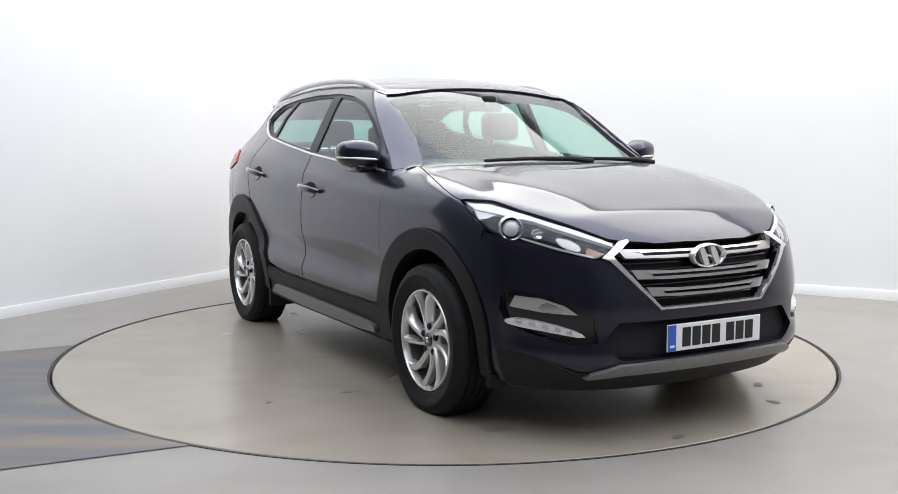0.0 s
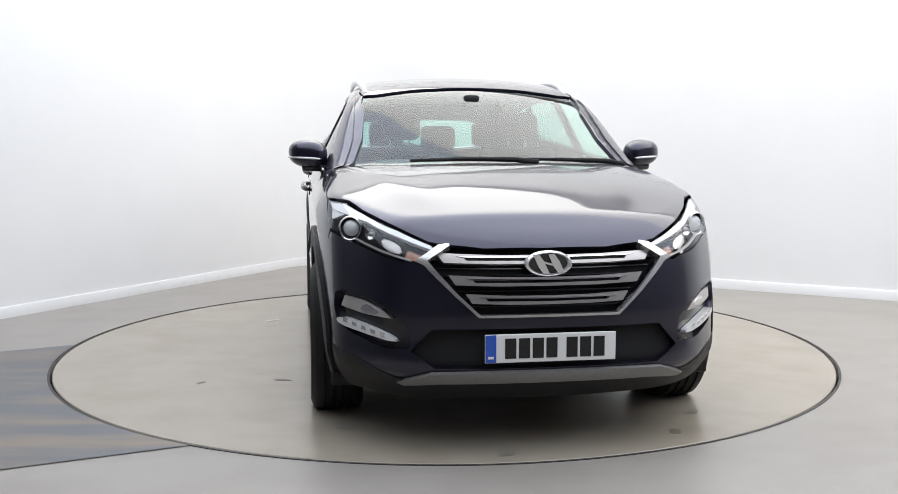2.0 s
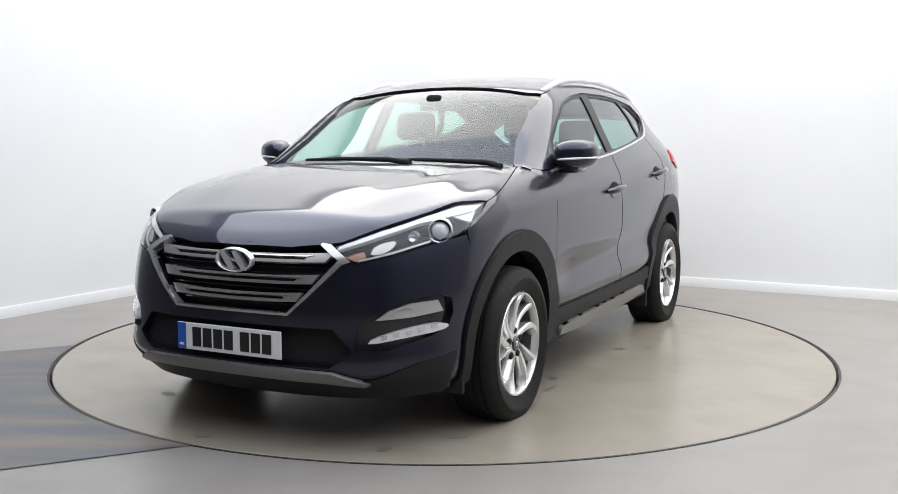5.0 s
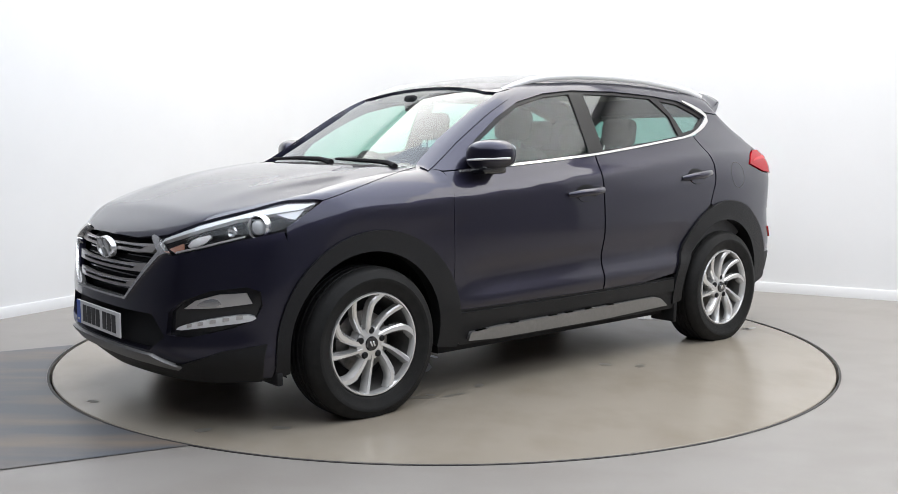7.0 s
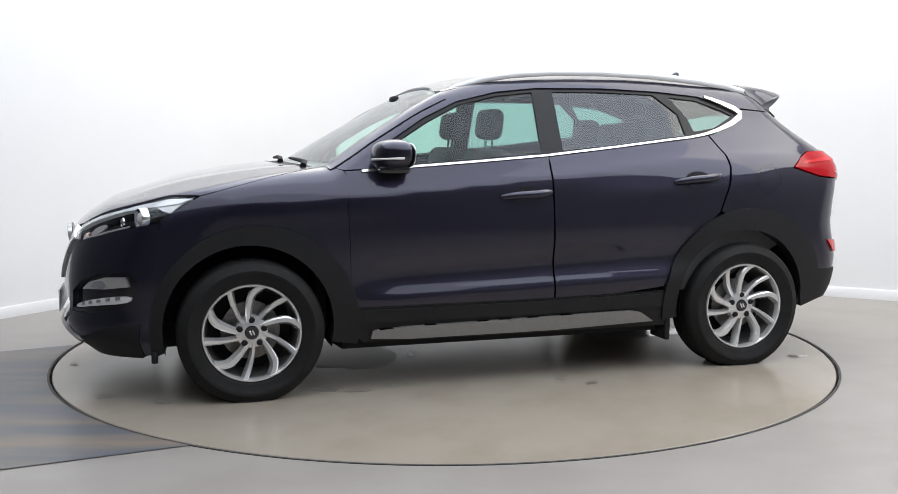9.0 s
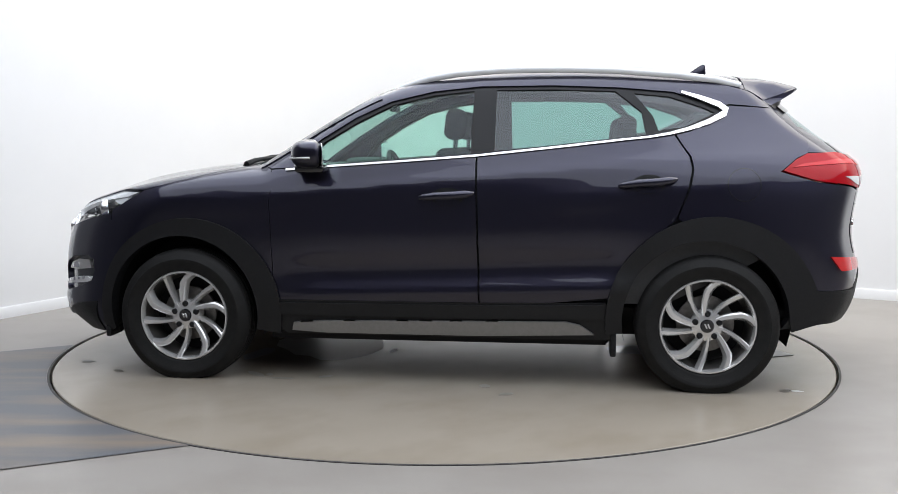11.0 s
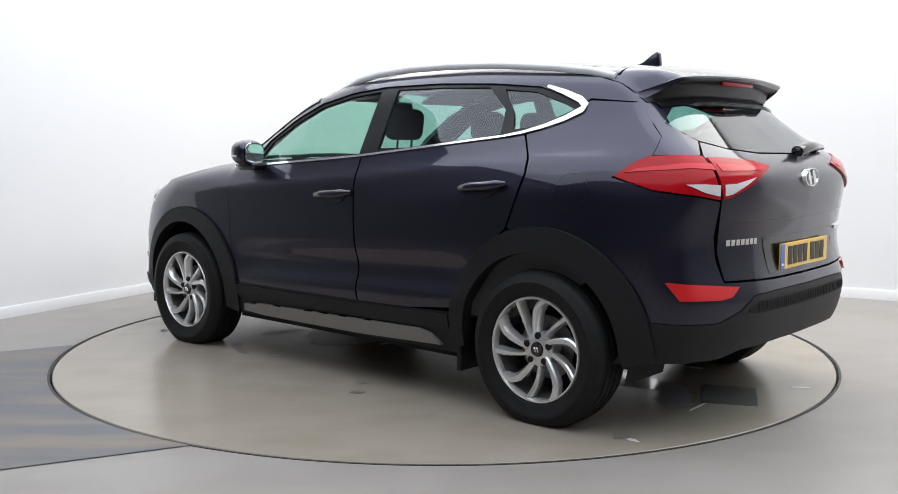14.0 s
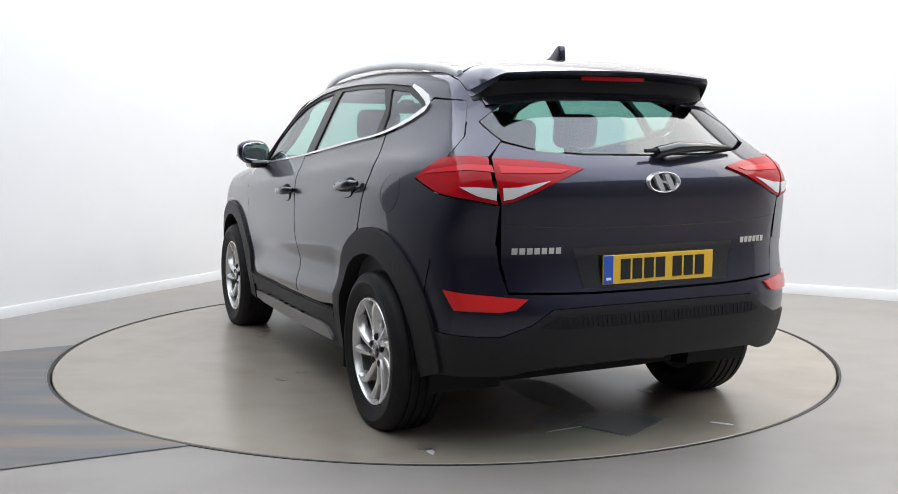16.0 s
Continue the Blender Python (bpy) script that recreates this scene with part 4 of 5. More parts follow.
for cx in (WF, WR):
    for s in (1, -1):
        bm = bmesh.new()
        rows = []
        for i in range(21):
            a = radians(-18 + 216 * i / 20)
            c, n = math.cos(a), math.sin(a)
            rows.append([bm.verts.new((cx + 0.412 * c, s * y, WZ + 0.412 * n)) for y in (0.80, 0.66, 0.48)] + [bm.verts.new((cx + 0.06 * c, s * 0.48, WZ + 0.06 * n))])
        for p, q in zip(rows, rows[1:]):
            for k in range(3):
                bm.faces.new((p[k], p[k + 1], q[k + 1], q[k]))
        part("arch_liner", bm, MATT_BLACK, car, "black wheel arch liner")
for s in (1, -1):
    part("mud_flap", box((0.03, 0.17, 0.15), (-0.895, s * 0.79, 0.235), 0.008), BLACK, car, "black mud flap")
    part("mud_flap", box((0.03, 0.15, 0.06), (1.745, s * 0.76, 0.225), 0.008), BLACK, car, "black air deflector")

# ---- the car's rear ----
gate_half = [("r", 0.0, 1.168), ("r", 0.3, 1.172), ("r", 0.48, 1.19), ("r", 0.585, 1.222), ("r", 0.655, 1.165), ("r", 0.66, 1.0), ("r", 0.65, 0.78), ("r", 0.63, 0.665), ("r", 0.3, 0.655)]
panel("tailgate", "rear", gate_half + [("r", 0.0, 0.655)] + other(gate_half[1:][::-1]), PAINT, car, "navy painted tailgate", gap=0.003)
glass_half = [("r", 0.0, 1.174), ("r", 0.3, 1.178), ("r", 0.48, 1.197), ("r", 0.575, 1.228), ("r", 0.60, 1.29), ("r", 0.60, 1.37), ("r", 0.57, 1.44), ("r", 0.3, 1.465)]
panel("rear_window", "rear", glass_half + [("r", 0.0, 1.468)] + other(glass_half[1:][::-1]), PRIVACY_GLASS, car, "tinted heated rear window", lift=-0.004, thick=0, gap=0.001)
pil = [("r", 0.578, 1.226), ("r", 0.604, 1.29), ("r", 0.604, 1.37), ("r", 0.572, 1.445), ("x", -1.56, 1.485), ("x", -1.66, 1.40), ("x", -1.815, 1.245), ("x", -1.815, 1.168), ("r", 0.66, 1.166)]
panel("tailgate_pillar", "rear", pil, PAINT, car, both=True, gap=0.002, lift=-0.002)
bum_half = [("r", 0.63, 0.66), ("r", 0.652, 0.75), ("r", 0.663, 0.84), ("x", -1.85, 0.795), ("x", -1.765, 0.672), ("x", -1.82, 0.60), ("x", -1.87, 0.50), ("r", 0.66, 0.50), ("r", 0.55, 0.545), ("r", 0.47, 0.60), ("r", 0.25, 0.605)]
panel("rear_bumper", "rear", [("r", 0.0, 0.65), ("r", 0.3, 0.65)] + bum_half + [("r", 0.0, 0.605)] + other(bum_half[::-1]) + [("r", -0.3, 0.65)], PAINT, car, gap=0.001, lift=-0.003)
low_half = [("r", 0.25, 0.603), ("r", 0.47, 0.598), ("r", 0.55, 0.543), ("r", 0.66, 0.498), ("x", -1.87, 0.498), ("x", -1.80, 0.45), ("x", -1.70, 0.31), ("x", -1.90, 0.335), ("r", 0.60, 0.345), ("r", 0.50, 0.375), ("r", 0.2, 0.38)]
panel("rear_apron", "rear", [("r", 0.0, 0.603)] + low_half + [("r", 0.0, 0.38)] + other(low_half[::-1]), BLACK, car, "matt black lower rear bumper", lift=0.004, thick=0.05, gap=0)
panel("apron_groove", "rear", strip([(0, 0.575), (0.45, 0.573)], [(0, 0.525), (0.45, 0.525), (0.52, 0.535)])("r"), MATT_BLACK, car, "dark textured bumper band", lift=0.007, thick=0.006, gap=0)
for i in range(46):
    y = -0.47 + 0.0205 * i
    panel("mesh_rib", "rear", [("r", y - 0.006, 0.532), ("r", y + 0.001, 0.532), ("r", y + 0.007, 0.568), ("r", y, 0.568)], MATT_BLACK, car, lift=0.009, thick=0.003, gap=0, pitch=0.05)
# the crease's shade line, painted as a thin black strip
panel("crease_shade", "rear", strip([(0, 0.899), (0.3, 0.901), (0.64, 0.915)], [(0, 0.894), (0.3, 0.896), (0.64, 0.911)])("r"), GLOSS_BLACK, car, "thin black strip for the shade line of the tailgate crease", lift=0.002, thick=0.004, gap=0)
# no hollow here: a flat black panel paints the recess's shade
panel("plate_recess_shade", "rear", strip([(0, 0.825), (0.38, 0.825)], [(0, 0.668), (0.34, 0.672)])("r"), GLOSS_BLACK, car, "flat black panel for the shade of the number plate recess", lift=0.002, thick=0.004, gap=0)
number_plate(-2.152, 0.737, YELLOW_PLATE, -90, 0)
badge_r = emblem(-2.170, 1.066, 0)
badge_r.matrix_basis = pose(-2.168, 0, 1.066, 0, 0, 0) @ pose(0, 0, 0, 0, 0, 90) @ Matrix.Diagonal((0.078, 1, 0.042, 1))


def lettering(y0, y1, z, tall, n):
    """Plain chrome bars where a word stands."""
    w = (y1 - y0) / n
    for i in range(n):
        y = y0 + w * i
        panel("lettering_bar", "rear", [("r", y + w * 0.12, z - tall / 2), ("r", y + w * 0.88, z - tall / 2), ("r", y + w * 0.88, z + tall / 2), ("r", y + w * 0.12, z + tall / 2)], CHROME, car, "plain chrome bar", lift=0.006, thick=0.005, gap=0, pitch=0.05)


lettering(0.425, 0.615, 0.818, 0.024, 7)
lettering(-0.575, -0.42, 0.822, 0.024, 6)
for side in (1, -1):
    o = (lambda p: p) if side == 1 else other
    tl = panel("tail_lamp", "rear", o([("x", -1.688, 1.080), ("x", -1.75, 1.130), ("x", -1.81, 1.160), ("r", 0.71, 1.164), ("r", 0.667, 1.158), ("r", 0.667, 0.993), ("r", 0.74, 1.008), ("x", -1.86, 1.03)]), RED_LENS, car, "pointed red tail lamp with a clear lower part", lift=0.008, thick=0.03, gap=0, pitch=0.02)
    panel("clear_lens", "rear", o([("r", 0.672, 1.050), ("r", 0.73, 1.054), ("r", 0.775, 1.052), ("r", 0.73, 1.022), ("r", 0.672, 1.008)]), WHITE_LENS, car, "clear indicator lens", lift=0.011, thick=0.004, gap=0, pitch=0.02)
    panel("light_bar", "rear", o([("r", 0.672, 1.128), ("r", 0.74, 1.132), ("x", -1.78, 1.110), ("x", -1.73, 1.092), ("x", -1.78, 1.098), ("r", 0.74, 1.112), ("r", 0.672, 1.105)]), DEEP_RED, car, "deep red light bar", lift=0.011, thick=0.004, gap=0, pitch=0.02)
    panel("tail_lamp_inner", "rear", o([("r", 0.655, 1.155), ("r", 0.55, 1.150), ("r", 0.43, 1.137), ("r", 0.338, 1.118), ("r", 0.44, 1.080), ("r", 0.54, 1.035), ("r", 0.62, 1.003), ("r", 0.655, 0.995)]), RED_LENS, car, "red tail lamp section on the tailgate", lift=0.008, thick=0.03, gap=0, pitch=0.02)
    panel("clear_lens", "rear", o([("r", 0.652, 1.052), ("r", 0.60, 1.054), ("r", 0.48, 1.076), ("r", 0.55, 1.045), ("r", 0.62, 1.014), ("r", 0.650, 1.008)]), WHITE_LENS, car, "clear reversing lens", lift=0.011, thick=0.004, gap=0, pitch=0.02)
    panel("light_bar", "rear", o([("r", 0.650, 1.128), ("r", 0.52, 1.120), ("r", 0.40, 1.112), ("r", 0.43, 1.102), ("r", 0.52, 1.100), ("r", 0.650, 1.102)]), DEEP_RED, car, "deep red light bar", lift=0.011, thick=0.004, gap=0, pitch=0.02)
    panel("rear_reflector", "rear", o([("x", -1.925, 0.668), ("r", 0.68, 0.652), ("r", 0.562, 0.640), ("r", 0.61, 0.602), ("r", 0.66, 0.594), ("r", 0.80, 0.597)]), REFLEX, car, "bright red bumper reflector", lift=0.006, thick=0.012, gap=0, pitch=0.02)

# roof spoiler: carries on the roof, overhangs the glass and runs down into the tailgate pillars at its ends
bm = bmesh.new()
rows = []
n = 40
SPAN = 0.578
for i in range(n + 1):
    y = SPAN * math.sin(math.pi * (i / n - 0.5))
    e = abs(y) / SPAN
    f = float(step((e - 0.86) / 0.14))
    x0 = -1.524 - 0.018 * e ** 6
    z0 = float(place("top", [(x0, y)])[0][2]) + 0.001
    low_z = 1.412 - 0.030 * e ** 4
    low_x = float(place("tail", [(y, low_z)])[0][0])
    lip = Vector((-1.846 + 0.050 * e ** 2, 1.512 - 0.024 * e ** 2))
    under = Vector((lip.x + 0.010, lip.y - 0.022))
    tail_at = place("tail", [(y, low_z + 0.050), (y, low_z + 0.020)])
    lip = lip.lerp(Vector((tail_at[0][0] - 0.004, low_z + 0.050)), f)
    under = under.lerp(Vector((tail_at[1][0] - 0.004, low_z + 0.020)), f)
    sec = [(x0, z0 - 0.02), (x0, z0)]
    for g in (0.3, 0.6, 0.88):
        top_z = z0 + (lip.y - z0) * g + 0.012 * math.sin(math.pi * g)
        at_x = x0 + (lip.x - x0) * g
        skin = min(float(place("top", [(at_x, y)])[0][2]) + 0.004, z0 + 0.004)
        sec.append((at_x, top_z + (skin - top_z) * f))
    sec += [(lip.x, lip.y - 0.004), (lip.x - 0.001, lip.y - 0.012), (under.x, under.y), (under.x + 0.05 * (1 - f) + 0.004, under.y - 0.012 * (1 - f)), (low_x + 0.004, low_z + 0.004), (low_x + 0.05, low_z)]
    rows.append([bm.verts.new((a, y, b)) for a, b in sec])
m = len(rows[0])
dark = bmesh.new()
for p, q in zip(rows, rows[1:]):
    for k in range(m):
        four = (p[k], p[(k + 1) % m], q[(k + 1) % m], q[k])
        if 7 <= k <= 8:
            dark.faces.new([dark.verts.new(v.co) for v in four])
        else:
            bm.faces.new(four)
bm.faces.new(rows[0])
bm.faces.new(rows[-1])
bmesh.ops.remove_doubles(dark, verts=dark.verts[:], dist=1e-5)
spoiler = part("roof_spoiler", bm, PAINT, car, "navy painted roof spoiler")
part("spoiler_underside", dark, PILLAR, spoiler, "black underside of the spoiler")
panel("glass_top_band", "rear", strip([(0, 1.500), (0.3, 1.497), (0.54, 1.470)], [(0, 1.392), (0.3, 1.388), (0.55, 1.362)])("r"), GLOSS_BLACK, car, "black band along the top of the rear window", lift=0.006, thick=0.01, gap=0)
part("brake_light", box((0.014, 0.31, 0.020), (-1.815, 0, 1.478), 0.004), RED_LENS, car, "red high-level brake light")
panel("roof_corner", "side", [(-1.42, 1.520), (-1.50, 1.494), (-1.56, 1.474), (-1.65, 1.39), (-1.74, 1.30), (-1.79, 1.30), (-1.76, 1.38), (-1.70, 1.435), (-1.60, 1.482), (-1.52, 1.512)], PAINT, car, lift=-0.002, thick=0.004, gap=0, both=True, pitch=0.02)
# rear wiper
wip = part("rear_wiper", tube([(-2.098, -0.02, 1.178), (-2.112, -0.10, 1.196), (-2.085, -0.25, 1.200), (-2.060, -0.40, 1.196)], [0.030, 0.030, 0.024, 0.012], 12, 0.8), GLOSS_BLACK, car, "black rear wiper arm")
part("wiper_blade", tube([(-2.115, 0.05, 1.186), (-2.092, -0.18, 1.188), (-2.058, -0.42, 1.190)], 0.008, 8), MATT_BLACK, wip)
# shark fin
fin = [(-1.27, 1.588), (-1.33, 1.602), (-1.385, 1.640), (-1.405, 1.650), (-1.418, 1.645), (-1.425, 1.575), (-1.30, 1.58)]
part("roof_aerial", prism(fin, -0.016, 0.016, "y", 0.006), PAINT, car, "shark fin roof aerial")

# ---- roof rails, mirrors, handles, wipers ----
for s in (1, -1):
    rail = [(0.235, 0.575, 1.500), (0.15, 0.585, 1.532), (0.05, 0.592, 1.562), (-0.10, 0.600, 1.585), (-0.32, 0.603, 1.600), (-0.60, 0.603, 1.603), (-0.90, 0.598, 1.594), (-1.20, 0.585, 1.570), (-1.40, 0.570, 1.545), (-1.52, 0.56, 1.515)]
    part("roof_rail", tube([(x, s * y, z - 0.014) for x, y, z in rail], 0.0125, 10, 1.5), RAIL, car, "satin silver roof rail")
    # door mirror
    bm = bmesh.new()
    bmesh.ops.create_uvsphere(bm, u_segments=32, v_segments=20, radius=1)
    for v in bm.verts:
        c = v.co
        p = Vector([math.copysign(abs(q) ** 0.72, q) for q in c])
        x = p.x * 0.115 if p.x > 0 else p.x * 0.05
        taper = 1 - 0.16 * max(0, p.y)
        v.co = (x - 0.03 * p.y, p.y * 0.108, p.z * 0.080 * taper + 0.008 * p.y)
    m = part("door_mirror", bm, PAINT, car, "navy painted door mirror with indicator strip")
    m.matrix_basis = pose(0.605, s * 0.912, 1.158) @ Matrix.Diagonal((0.94, s * 0.94, 0.94, 1))
    bm = bmesh.new()
    bmesh.ops.create_uvsphere(bm, u_segments=32, v_segments=14, radius=1)
    for v in bm.verts:
        p = Vector([math.copysign(abs(q) ** 0.6, q) for q in v.co])
        v.co = (-0.048 + p.x * 0.006 - 0.03 * p.y, p.y * 0.090, p.z * 0.062)
    part("mirror_glass", bm, MIRROR, m, "silvered mirror glass")
    strip = [(0.02 + 0.095 * math.cos(a) - 0.03 * math.sin(a) * 0.98, 0.104 * math.sin(a), -0.022 + 0.006 * math.sin(a)) for a in [radians(d) for d in range(-50, 96, 8)]]
    part("indicator_strip", tube(strip, 0.0085, 8, 0.8), WHITE_LENS, m, "clear indicator strip")
    part("mirror_base", box((0.16, 0.13, 0.05), (0.01, -0.03, -0.072), 0.02, 3), GLOSS_BLACK, m, "black mirror foot")
    part("mirror_arm", box((0.10, 0.09, 0.04), (0.03, -0.10, -0.068), 0.015, 3), GLOSS_BLACK, m, "black mirror arm")
    # door handles
    for x0, z in ((-0.068, 0.956), (-1.046, 1.022)):
        y = float(side_width(np.array(x0), np.array(z)))
        # flat black ellipse that paints the shade of the hollow behind the handle
        cup = [(x0 - 0.005 + 0.080 * math.cos(a), z - 0.006 + 0.046 * math.sin(a)) for a in [2 * math.pi * k / 28 for k in range(28)]]
        panel("handle_cup_shade", "side", cup, MATT_BLACK, car, "flat black patch for the shade in the handle recess", lift=0.0025, thick=0.004, gap=0, pitch=0.02, mirror=(s < 0))
        low = [(x0 - 0.005 + 0.062 * math.cos(a), z - 0.030 + 0.019 * math.sin(a)) for a in [2 * math.pi * k / 20 for k in range(20)]]
        panel("cup_floor", "side", low, PAINT, car, "painted floor of the handle recess", lift=0.0045, thick=0.004, gap=0, pitch=0.02, mirror=(s < 0))
        tilt = 0.010 if x0 > -0.5 else 0.014
        pts = [(x0 + 0.134, s * (y + 0.004), z - tilt), (x0 + 0.112, s * (y + 0.022), z - tilt * 0.7), (x0 + 0.05, s * (y + 0.034), z), (x0 - 0.04, s * (y + 0.036), z + tilt * 0.4), (x0 - 0.100, s * (y + 0.030), z + tilt), (x0 - 0.134, s * (y + 0.006), z + tilt * 1.3)]
        part("door_handle", tube(pts, [0.010, 0.016, 0.019, 0.020, 0.019, 0.010], 14, 1.0), PAINT, car, "navy painted pull handle")
# fuel flap line
panel("fuel_flap", "side", [(-1.503 + 0.080 * math.cos(a), 1.015 + 0.080 * math.sin(a)) for a in [2 * math.pi * k / 40 for k in range(40)]], GLOSS_BLACK, car, "round fuel filler flap seam", lift=0.0005, thick=0.003, gap=0, holes=[[(-1.503 + 0.0762 * math.cos(a), 1.015 + 0.0762 * math.sin(a)) for a in [2 * math.pi * k / 40 for k in range(40)]]], hole_soft=0, pitch=0.02)
# front wipers
for pts in ([(1.035, -0.42, 1.128), (1.05, -0.15, 1.136), (1.06, 0.10, 1.133), (1.075, 0.22, 1.118)], [(1.02, 0.18, 1.135), (1.01, 0.40, 1.130), (1.0, 0.60, 1.122), (1.02, 0.68, 1.105)]):
    part("wiper", tube(pts, [0.007, 0.010, 0.013, 0.016], 8), MATT_BLACK, car, "black windscreen wiper")

# ---- inside the car ----
lin = [(0.24, 0.0), (0.24, 0.50), (-0.28, 0.56), (-0.83, 0.55), (-1.40, 0.52), (-1.58, 0.45), (-1.60, 0.0)]
panel("headlining", "top", lin + [(x, -y) for x, y in lin[::-1] if y], LINING, car, "grey headlining", lift=-0.045, thick=0.0, gap=0, pitch=0.06)
panel("door_lining", "side", [(0.80, 1.07), (0.80, 0.40), (-1.15, 0.42), (-1.70, 0.70), (-1.66, 1.15), (-1.13, 1.225), (-0.2, 1.14)], DASH, car, "dark grey inner door lining", lift=-0.05, thick=0.0, both=True, gap=0, pitch=0.06)
part("cabin_floor", box((2.7, 1.5, 0.04), (-0.45, 0, 0.37)), MATT_BLACK, car, "black cabin floor", smooth=False)
part("bulkhead", box((0.05, 1.45, 0.72), (0.95, 0, 0.66)), MATT_BLACK, car, "black bulkhead", smooth=False)
part("dashboard", prism([(0.98, 0.70), (0.98, 1.075), (0.80, 1.095), (0.62, 1.085), (0.50, 1.03), (0.46, 0.90), (0.55, 0.70)], -0.70, 0.70, "y", 0.03), DASH, car, "dark grey dashboard")
part("instrument_hood", box((0.22, 0.42, 0.10), (0.58, -0.36, 1.075), 0.04, 3), DASH, car, "dashboard instrument hood")
bm2 = lathe([(0.185 + 0.016 * math.cos(a), 0.016 * math.sin(a)) for a in [2 * math.pi * k / 10 for k in range(10)]], 36, "y", closed=True)
st = part("steering_wheel", bm2, MATT_BLACK, car, "black steering wheel")
st.matrix_basis = pose(0.37, -0.36, 0.985, 0, 0, 90) @ pose(0, 0, 0, 22, 0, 0)
part("wheel_boss", box((0.13, 0.05, 0.11), (0, 0, 0), 0.02, 2), DASH, st)
part("wheel_spoke", box((0.36, 0.02, 0.035), (0, 0, 0), 0.008), DASH, st)


def seat(x, y, w, back_top, head_z, head_w, rear=False):
    b = part("seat", box((0.16, w, back_top - 0.48), (x, y, (back_top + 0.48) / 2), 0.055, 3, (0, -12 if not rear else -16, 0)), CLOTH, car, "charcoal cloth seat with headrest")
    part("cushion", box((0.50, w, 0.16), (x + 0.24, y, 0.60), 0.05, 3), CLOTH, b)
    return b


def headrest(x, y, z, w, b):
    part("headrest", box((0.10, w, 0.17), (x, y, z), 0.045, 4, (0, -8, 0)), CLOTH, b)
    for s in (-1, 1):
        part("headrest_post", tube([(x + 0.01, y + s * 0.055, z - 0.18), (x, y + s * 0.055, z - 0.06)], 0.007, 8), CHROME, b)


for s in (1, -1):
    b = seat(0.02, s * 0.36, 0.48, 1.19, 0, 0)
    headrest(-0.055, s * 0.36, 1.315, 0.25, b)
bench = part("rear_bench", box((0.17, 1.26, 0.62), (-0.86, 0, 0.86), 0.06, 3, (0, -18, 0)), CLOTH, car, "charcoal cloth rear bench")
part("cushion", box((0.50, 1.26, 0.17), (-0.58, 0, 0.58), 0.05, 3), CLOTH, bench)
for y, z in ((0.36, 1.275), (-0.36, 1.275), (0.0, 1.245)):
    headrest(-0.965, y, z, 0.24, bench)
part("parcel_cover", box((0.62, 1.2, 0.03), (-1.36, 0, 1.02), 0.01), DASH, car, "dark luggage cover")
mir = part("cabin_mirror", box((0.03, 0.23, 0.065), (0.345, 0.0, 1.425), 0.014, 3), MATT_BLACK, car, "black cabin mirror on the windscreen")
part("mirror_stalk", box((0.05, 0.09, 0.07), (0.395, 0.0, 1.445), 0.02, 3), MATT_BLACK, mir)
for s in (1, -1):
    part("sun_visor", box((0.12, 0.36, 0.015), (0.22, s * 0.30, 1.475), 0.006, 2, (0, 24, 0)), LINING, car, "grey sun visor")
# painted windscreen pillars and the black printed border of the glass
pillar_out = flats("top", [("x", a, z) for a, z in ((0.905, 1.084), (0.80, 1.144), (0.70, 1.210), (0.58, 1.283), (0.46, 1.354), (0.37, 1.399), (0.29, 1.436))])
pillar_in = [(x + 0.002, y - 0.007) for x, y in ws_side]
for s in (1, -1):
    panel("windscreen_pillar", "top", [(x, s * y) for x, y in pillar_out + pillar_in[::-1]], PAINT, car, lift=0.005, thick=0.012, gap=0, pitch=0.02)
band_in = [(1.015, 0.0), (1.005, 0.3), (0.968, 0.58)] + [(x * 0.985 + 0.006, y - 0.020) for x, y in ws_side[:-1]] + [(0.345, ws_side[-1][1] - 0.03), (0.322, 0.48), (0.308, 0.3), (0.302, 0.0)]
panel("windscreen_band", "top", ws_half + [(x, -y) for x, y in ws_half[::-1] if y], GLOSS_BLACK, car, "black printed windscreen border", lift=-0.018, thick=0, gap=0.0, holes=[band_in + [(x, -y) for x, y in band_in[::-1] if y]], hole_soft=0)


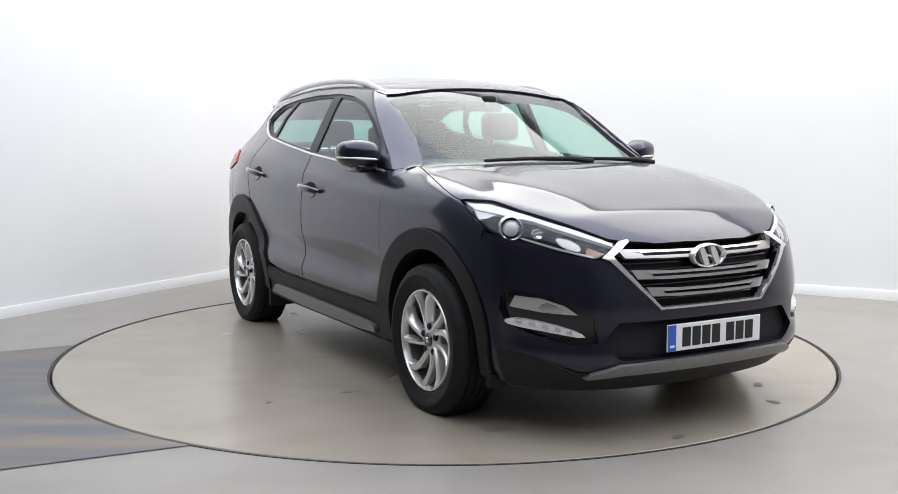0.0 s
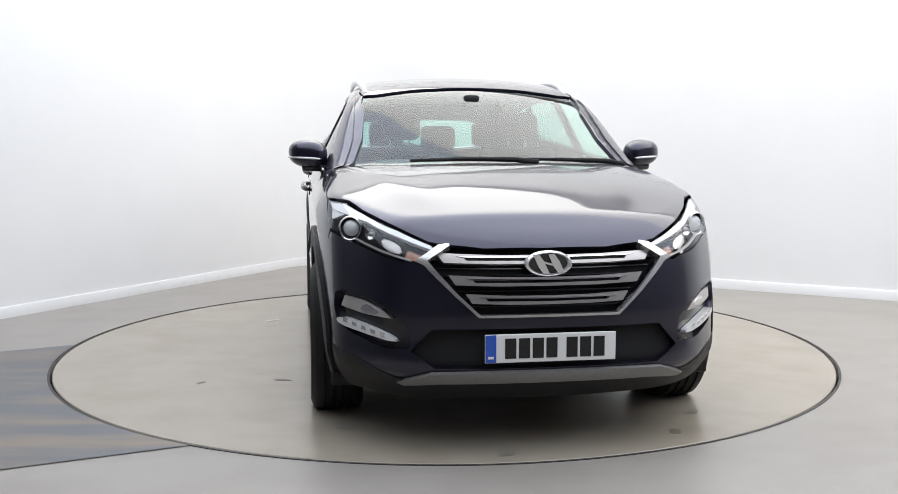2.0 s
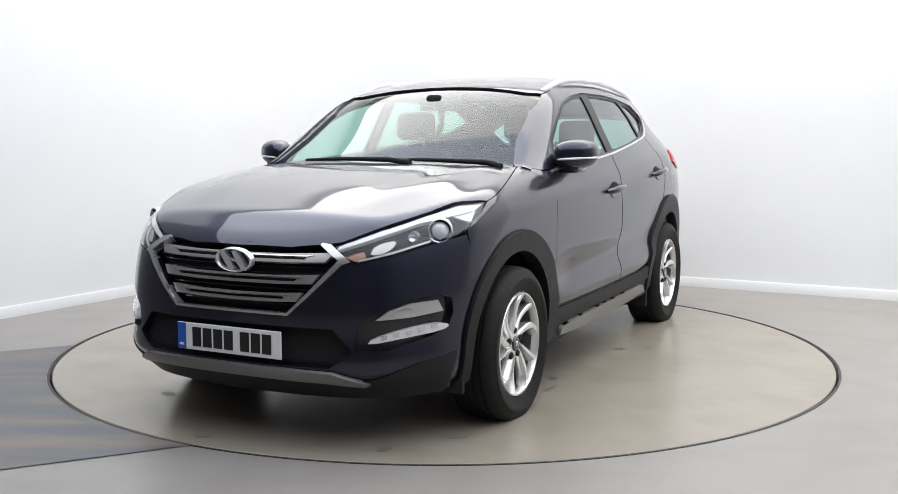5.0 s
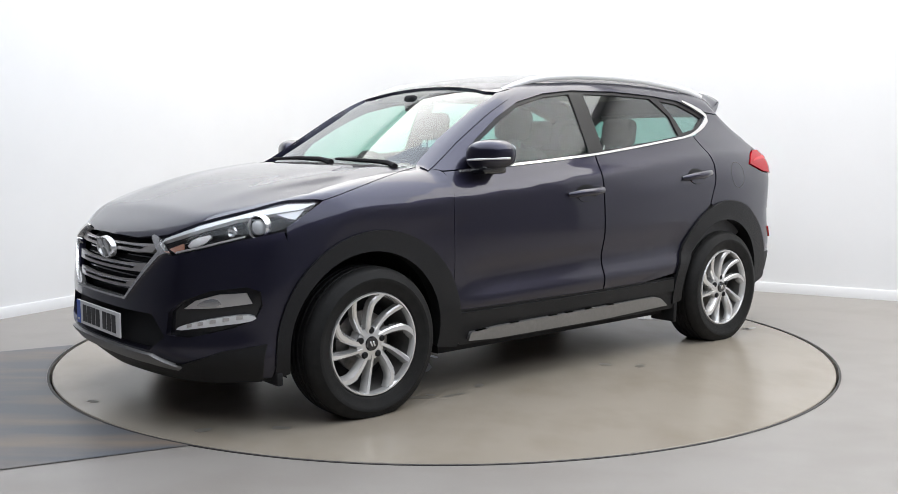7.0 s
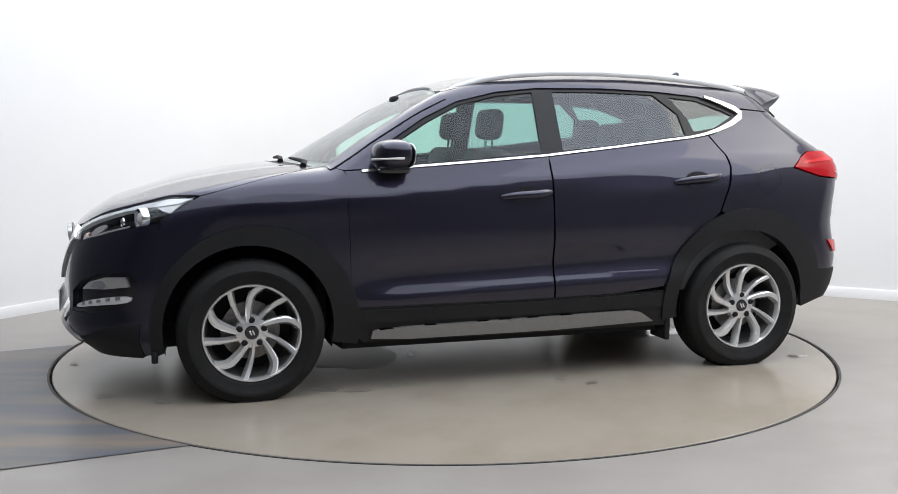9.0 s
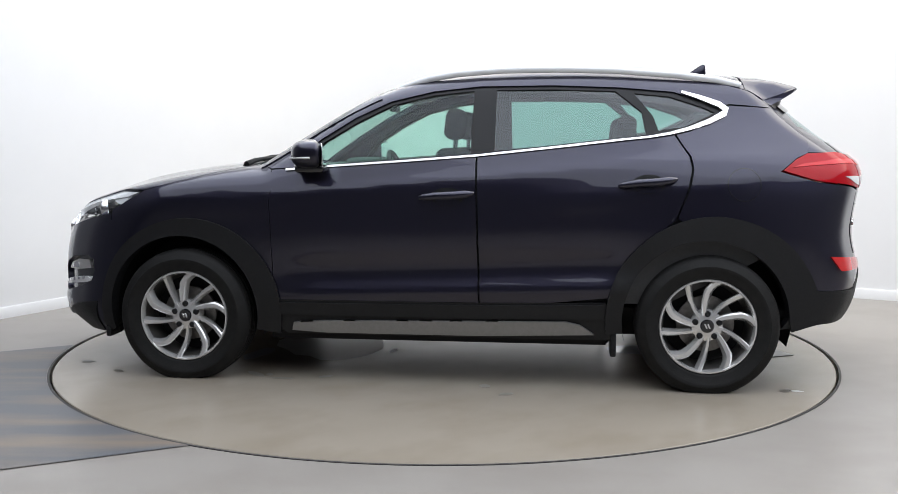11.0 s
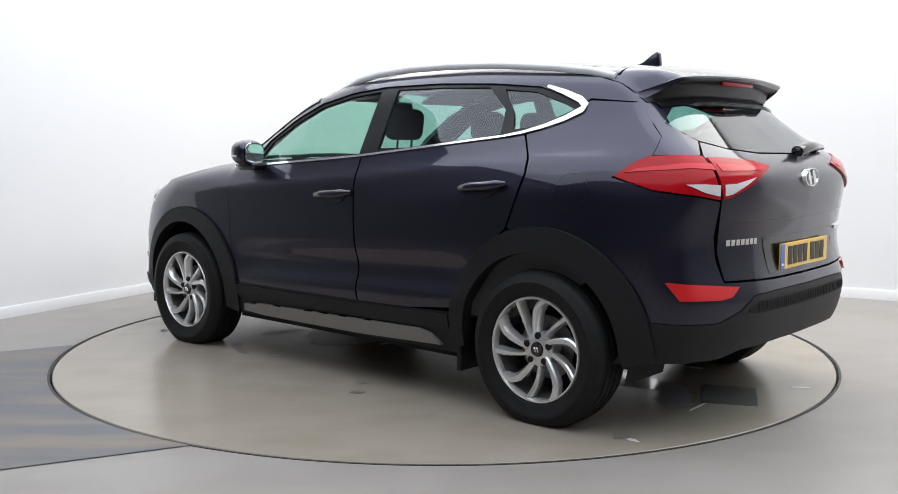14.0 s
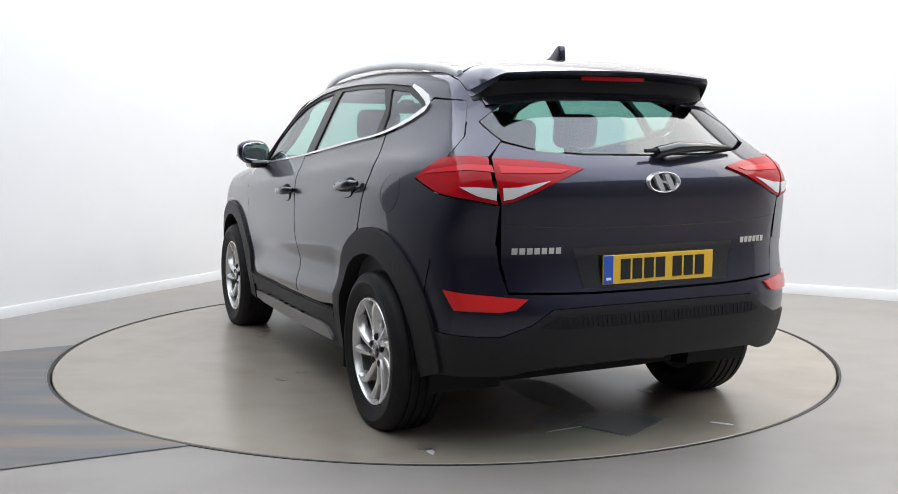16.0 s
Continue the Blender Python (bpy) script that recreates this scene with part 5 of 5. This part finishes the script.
# ---- wheels ----
def wheel(x, side):
    w = part("wheel", lathe([(0.0, -0.02), (0.05, -0.02), (0.05, 0.02), (0.0, 0.02)], 24), STEEL, car, "ten-spoke silver alloy wheel with a black tyre")
    w.matrix_basis = pose(x, side * 0.80, HUB_Z, 0, 0, 0 if side > 0 else 180)
    R = 0.347
    tyre = lathe([(0.229, 0.085), (0.238, 0.098), (0.246, 0.1035), (0.248, 0.1035), (0.262, 0.112), (0.280, 0.1145), (0.282, 0.116), (0.298, 0.116), (0.300, 0.1135), (0.324, 0.106), (0.338, 0.092), (0.345, 0.072), (0.346, 0.063), (0.339, 0.061), (0.339, 0.053), (R, 0.051), (R, 0.024), (0.340, 0.022), (0.340, 0.014), (R, 0.012), (R, -0.012), (0.340, -0.014), (0.340, -0.022), (R, -0.024), (R, -0.051), (0.339, -0.053), (0.339, -0.061), (0.346, -0.063), (0.345, -0.072), (0.339, -0.092), (0.315, -0.110), (0.26, -0.112), (0.229, -0.085)], 96, closed=True)
    for v in tyre.verts:   # the loaded tyre is flat where it stands, and bulges above it
        sag = max(0.0, -v.co.z - 0.20) / 0.15
        if abs(v.co.y) > 0.08:
            v.co.y += math.copysign(0.007 * sag, v.co.y)
        v.co.z = max(v.co.z, -HUB_Z + 0.0015)
    part("tyre", tyre, RUBBER, w, "black rubber tyre")
    part("rim", lathe([(0.231, 0.080), (0.234, 0.094), (0.230, 0.1005), (0.224, 0.1005), (0.219, 0.088), (0.217, 0.066)], 72), ALLOY, w, "silver alloy rim")
    part("rim_barrel", lathe([(0.217, 0.066), (0.210, 0.03), (0.196, -0.05), (0.205, -0.09), (0.228, -0.09)], 72), BARREL_SHADE, w, "inner side of the rim, its shade painted in as dark grey")
    part("brake_disc", lathe([(0.05, -0.002), (0.14, -0.002), (0.14, -0.022), (0.05, -0.022)], 48), STEEL, w, "rusty steel brake disc")
    # added black disc, stands for the shaded void behind the spokes
    part("spoke_void_disc", lathe([(0.0, -0.055), (0.20, -0.05)], 48), MATT_BLACK, w, "added black disc for the shaded void behind the spokes")
    for i in range(10):
        bm = bmesh.new()
        broad = i % 2 == 0
        a0 = 2 * math.pi * (i + (0.0 if broad else 0.16)) / 10
        rows = []
        long = 10
        for j in range(long + 1):
            f = j / long
            r = 0.050 + (0.224 - 0.050) * f
            a = a0 + 0.10 + 0.36 * f - 0.06 * f * f + (0.16 * max(0, f - 0.72) / 0.28 * f if broad else 0)
            half = (0.0145 + 0.0105 * f + 0.016 * max(0, f - 0.6) ** 1.5) if broad else (0.0115 + 0.0065 * f)
            h = 0.094 - 0.020 * (1 - f) ** 2 - (0.006 if broad else 0.020) * math.sin(math.pi * f)
            u = Vector((math.cos(a), 0, math.sin(a)))
            v = Vector((-math.sin(a), 0, math.cos(a)))
            row = []
            for s, d in ((-1.0, -0.040), (-1.0, -0.007), (-0.62, 0.0), (0.30, 0.001), (0.42, -0.004), (1.0, -0.020), (1.0, -0.040)):
                q = u * r + v * half * s
                row.append(bm.verts.new((q.x, h + d, q.z)))
            rows.append(row)
        for p, q in zip(rows, rows[1:]):
            for k in range(6):
                bm.faces.new((p[k], p[k + 1], q[k + 1], q[k]))
        part("spoke", bm, ALLOY, w)
    part("hub", lathe([(0.0, 0.075), (0.030, 0.075), (0.050, 0.072), (0.074, 0.066), (0.080, 0.050), (0.080, 0.01)], 40), ALLOY, w)
    part("centre_cap", lathe([(0.0, 0.084), (0.029, 0.083), (0.034, 0.074)], 32), GLOSS_BLACK, w, "black centre cap")
    for i in range(5):
        a = 2 * math.pi * (i + 0.25) / 5
        bm = lathe([(0.0, 0.080), (0.010, 0.080), (0.0155, 0.075), (0.0155, 0.050)], 10)
        bmesh.ops.translate(bm, verts=bm.verts, vec=(0.060 * math.cos(a), 0, 0.060 * math.sin(a)))
        part("wheel_nut", bm, MATT_BLACK, w)
    for s in (-1, 1):
        part("cap_mark", box((0.008, 0.003, 0.024), (s * 0.007, 0.084, 0), 0.001, 1, (0, 25, 0)), CHROME, w)
    return w


wheel(WF, 1)
wheel(WR, 1)
wheel(WF, -1)
wheel(WR, -1)


def motions():
    rows_disc, rows_car = [], []
    for t, a in SPIN:
        rows_disc.append((t, pose(0, 0, 0, 0, 0, a)))
        rows_car.append((t, pose(0, 0, 0.001, 0, 0, HEADING + a) @ Matrix.Translation((CAR_X, CAR_Y, 0))))
    walk(turntable, rows_disc)
    walk(car, rows_car)


motions()
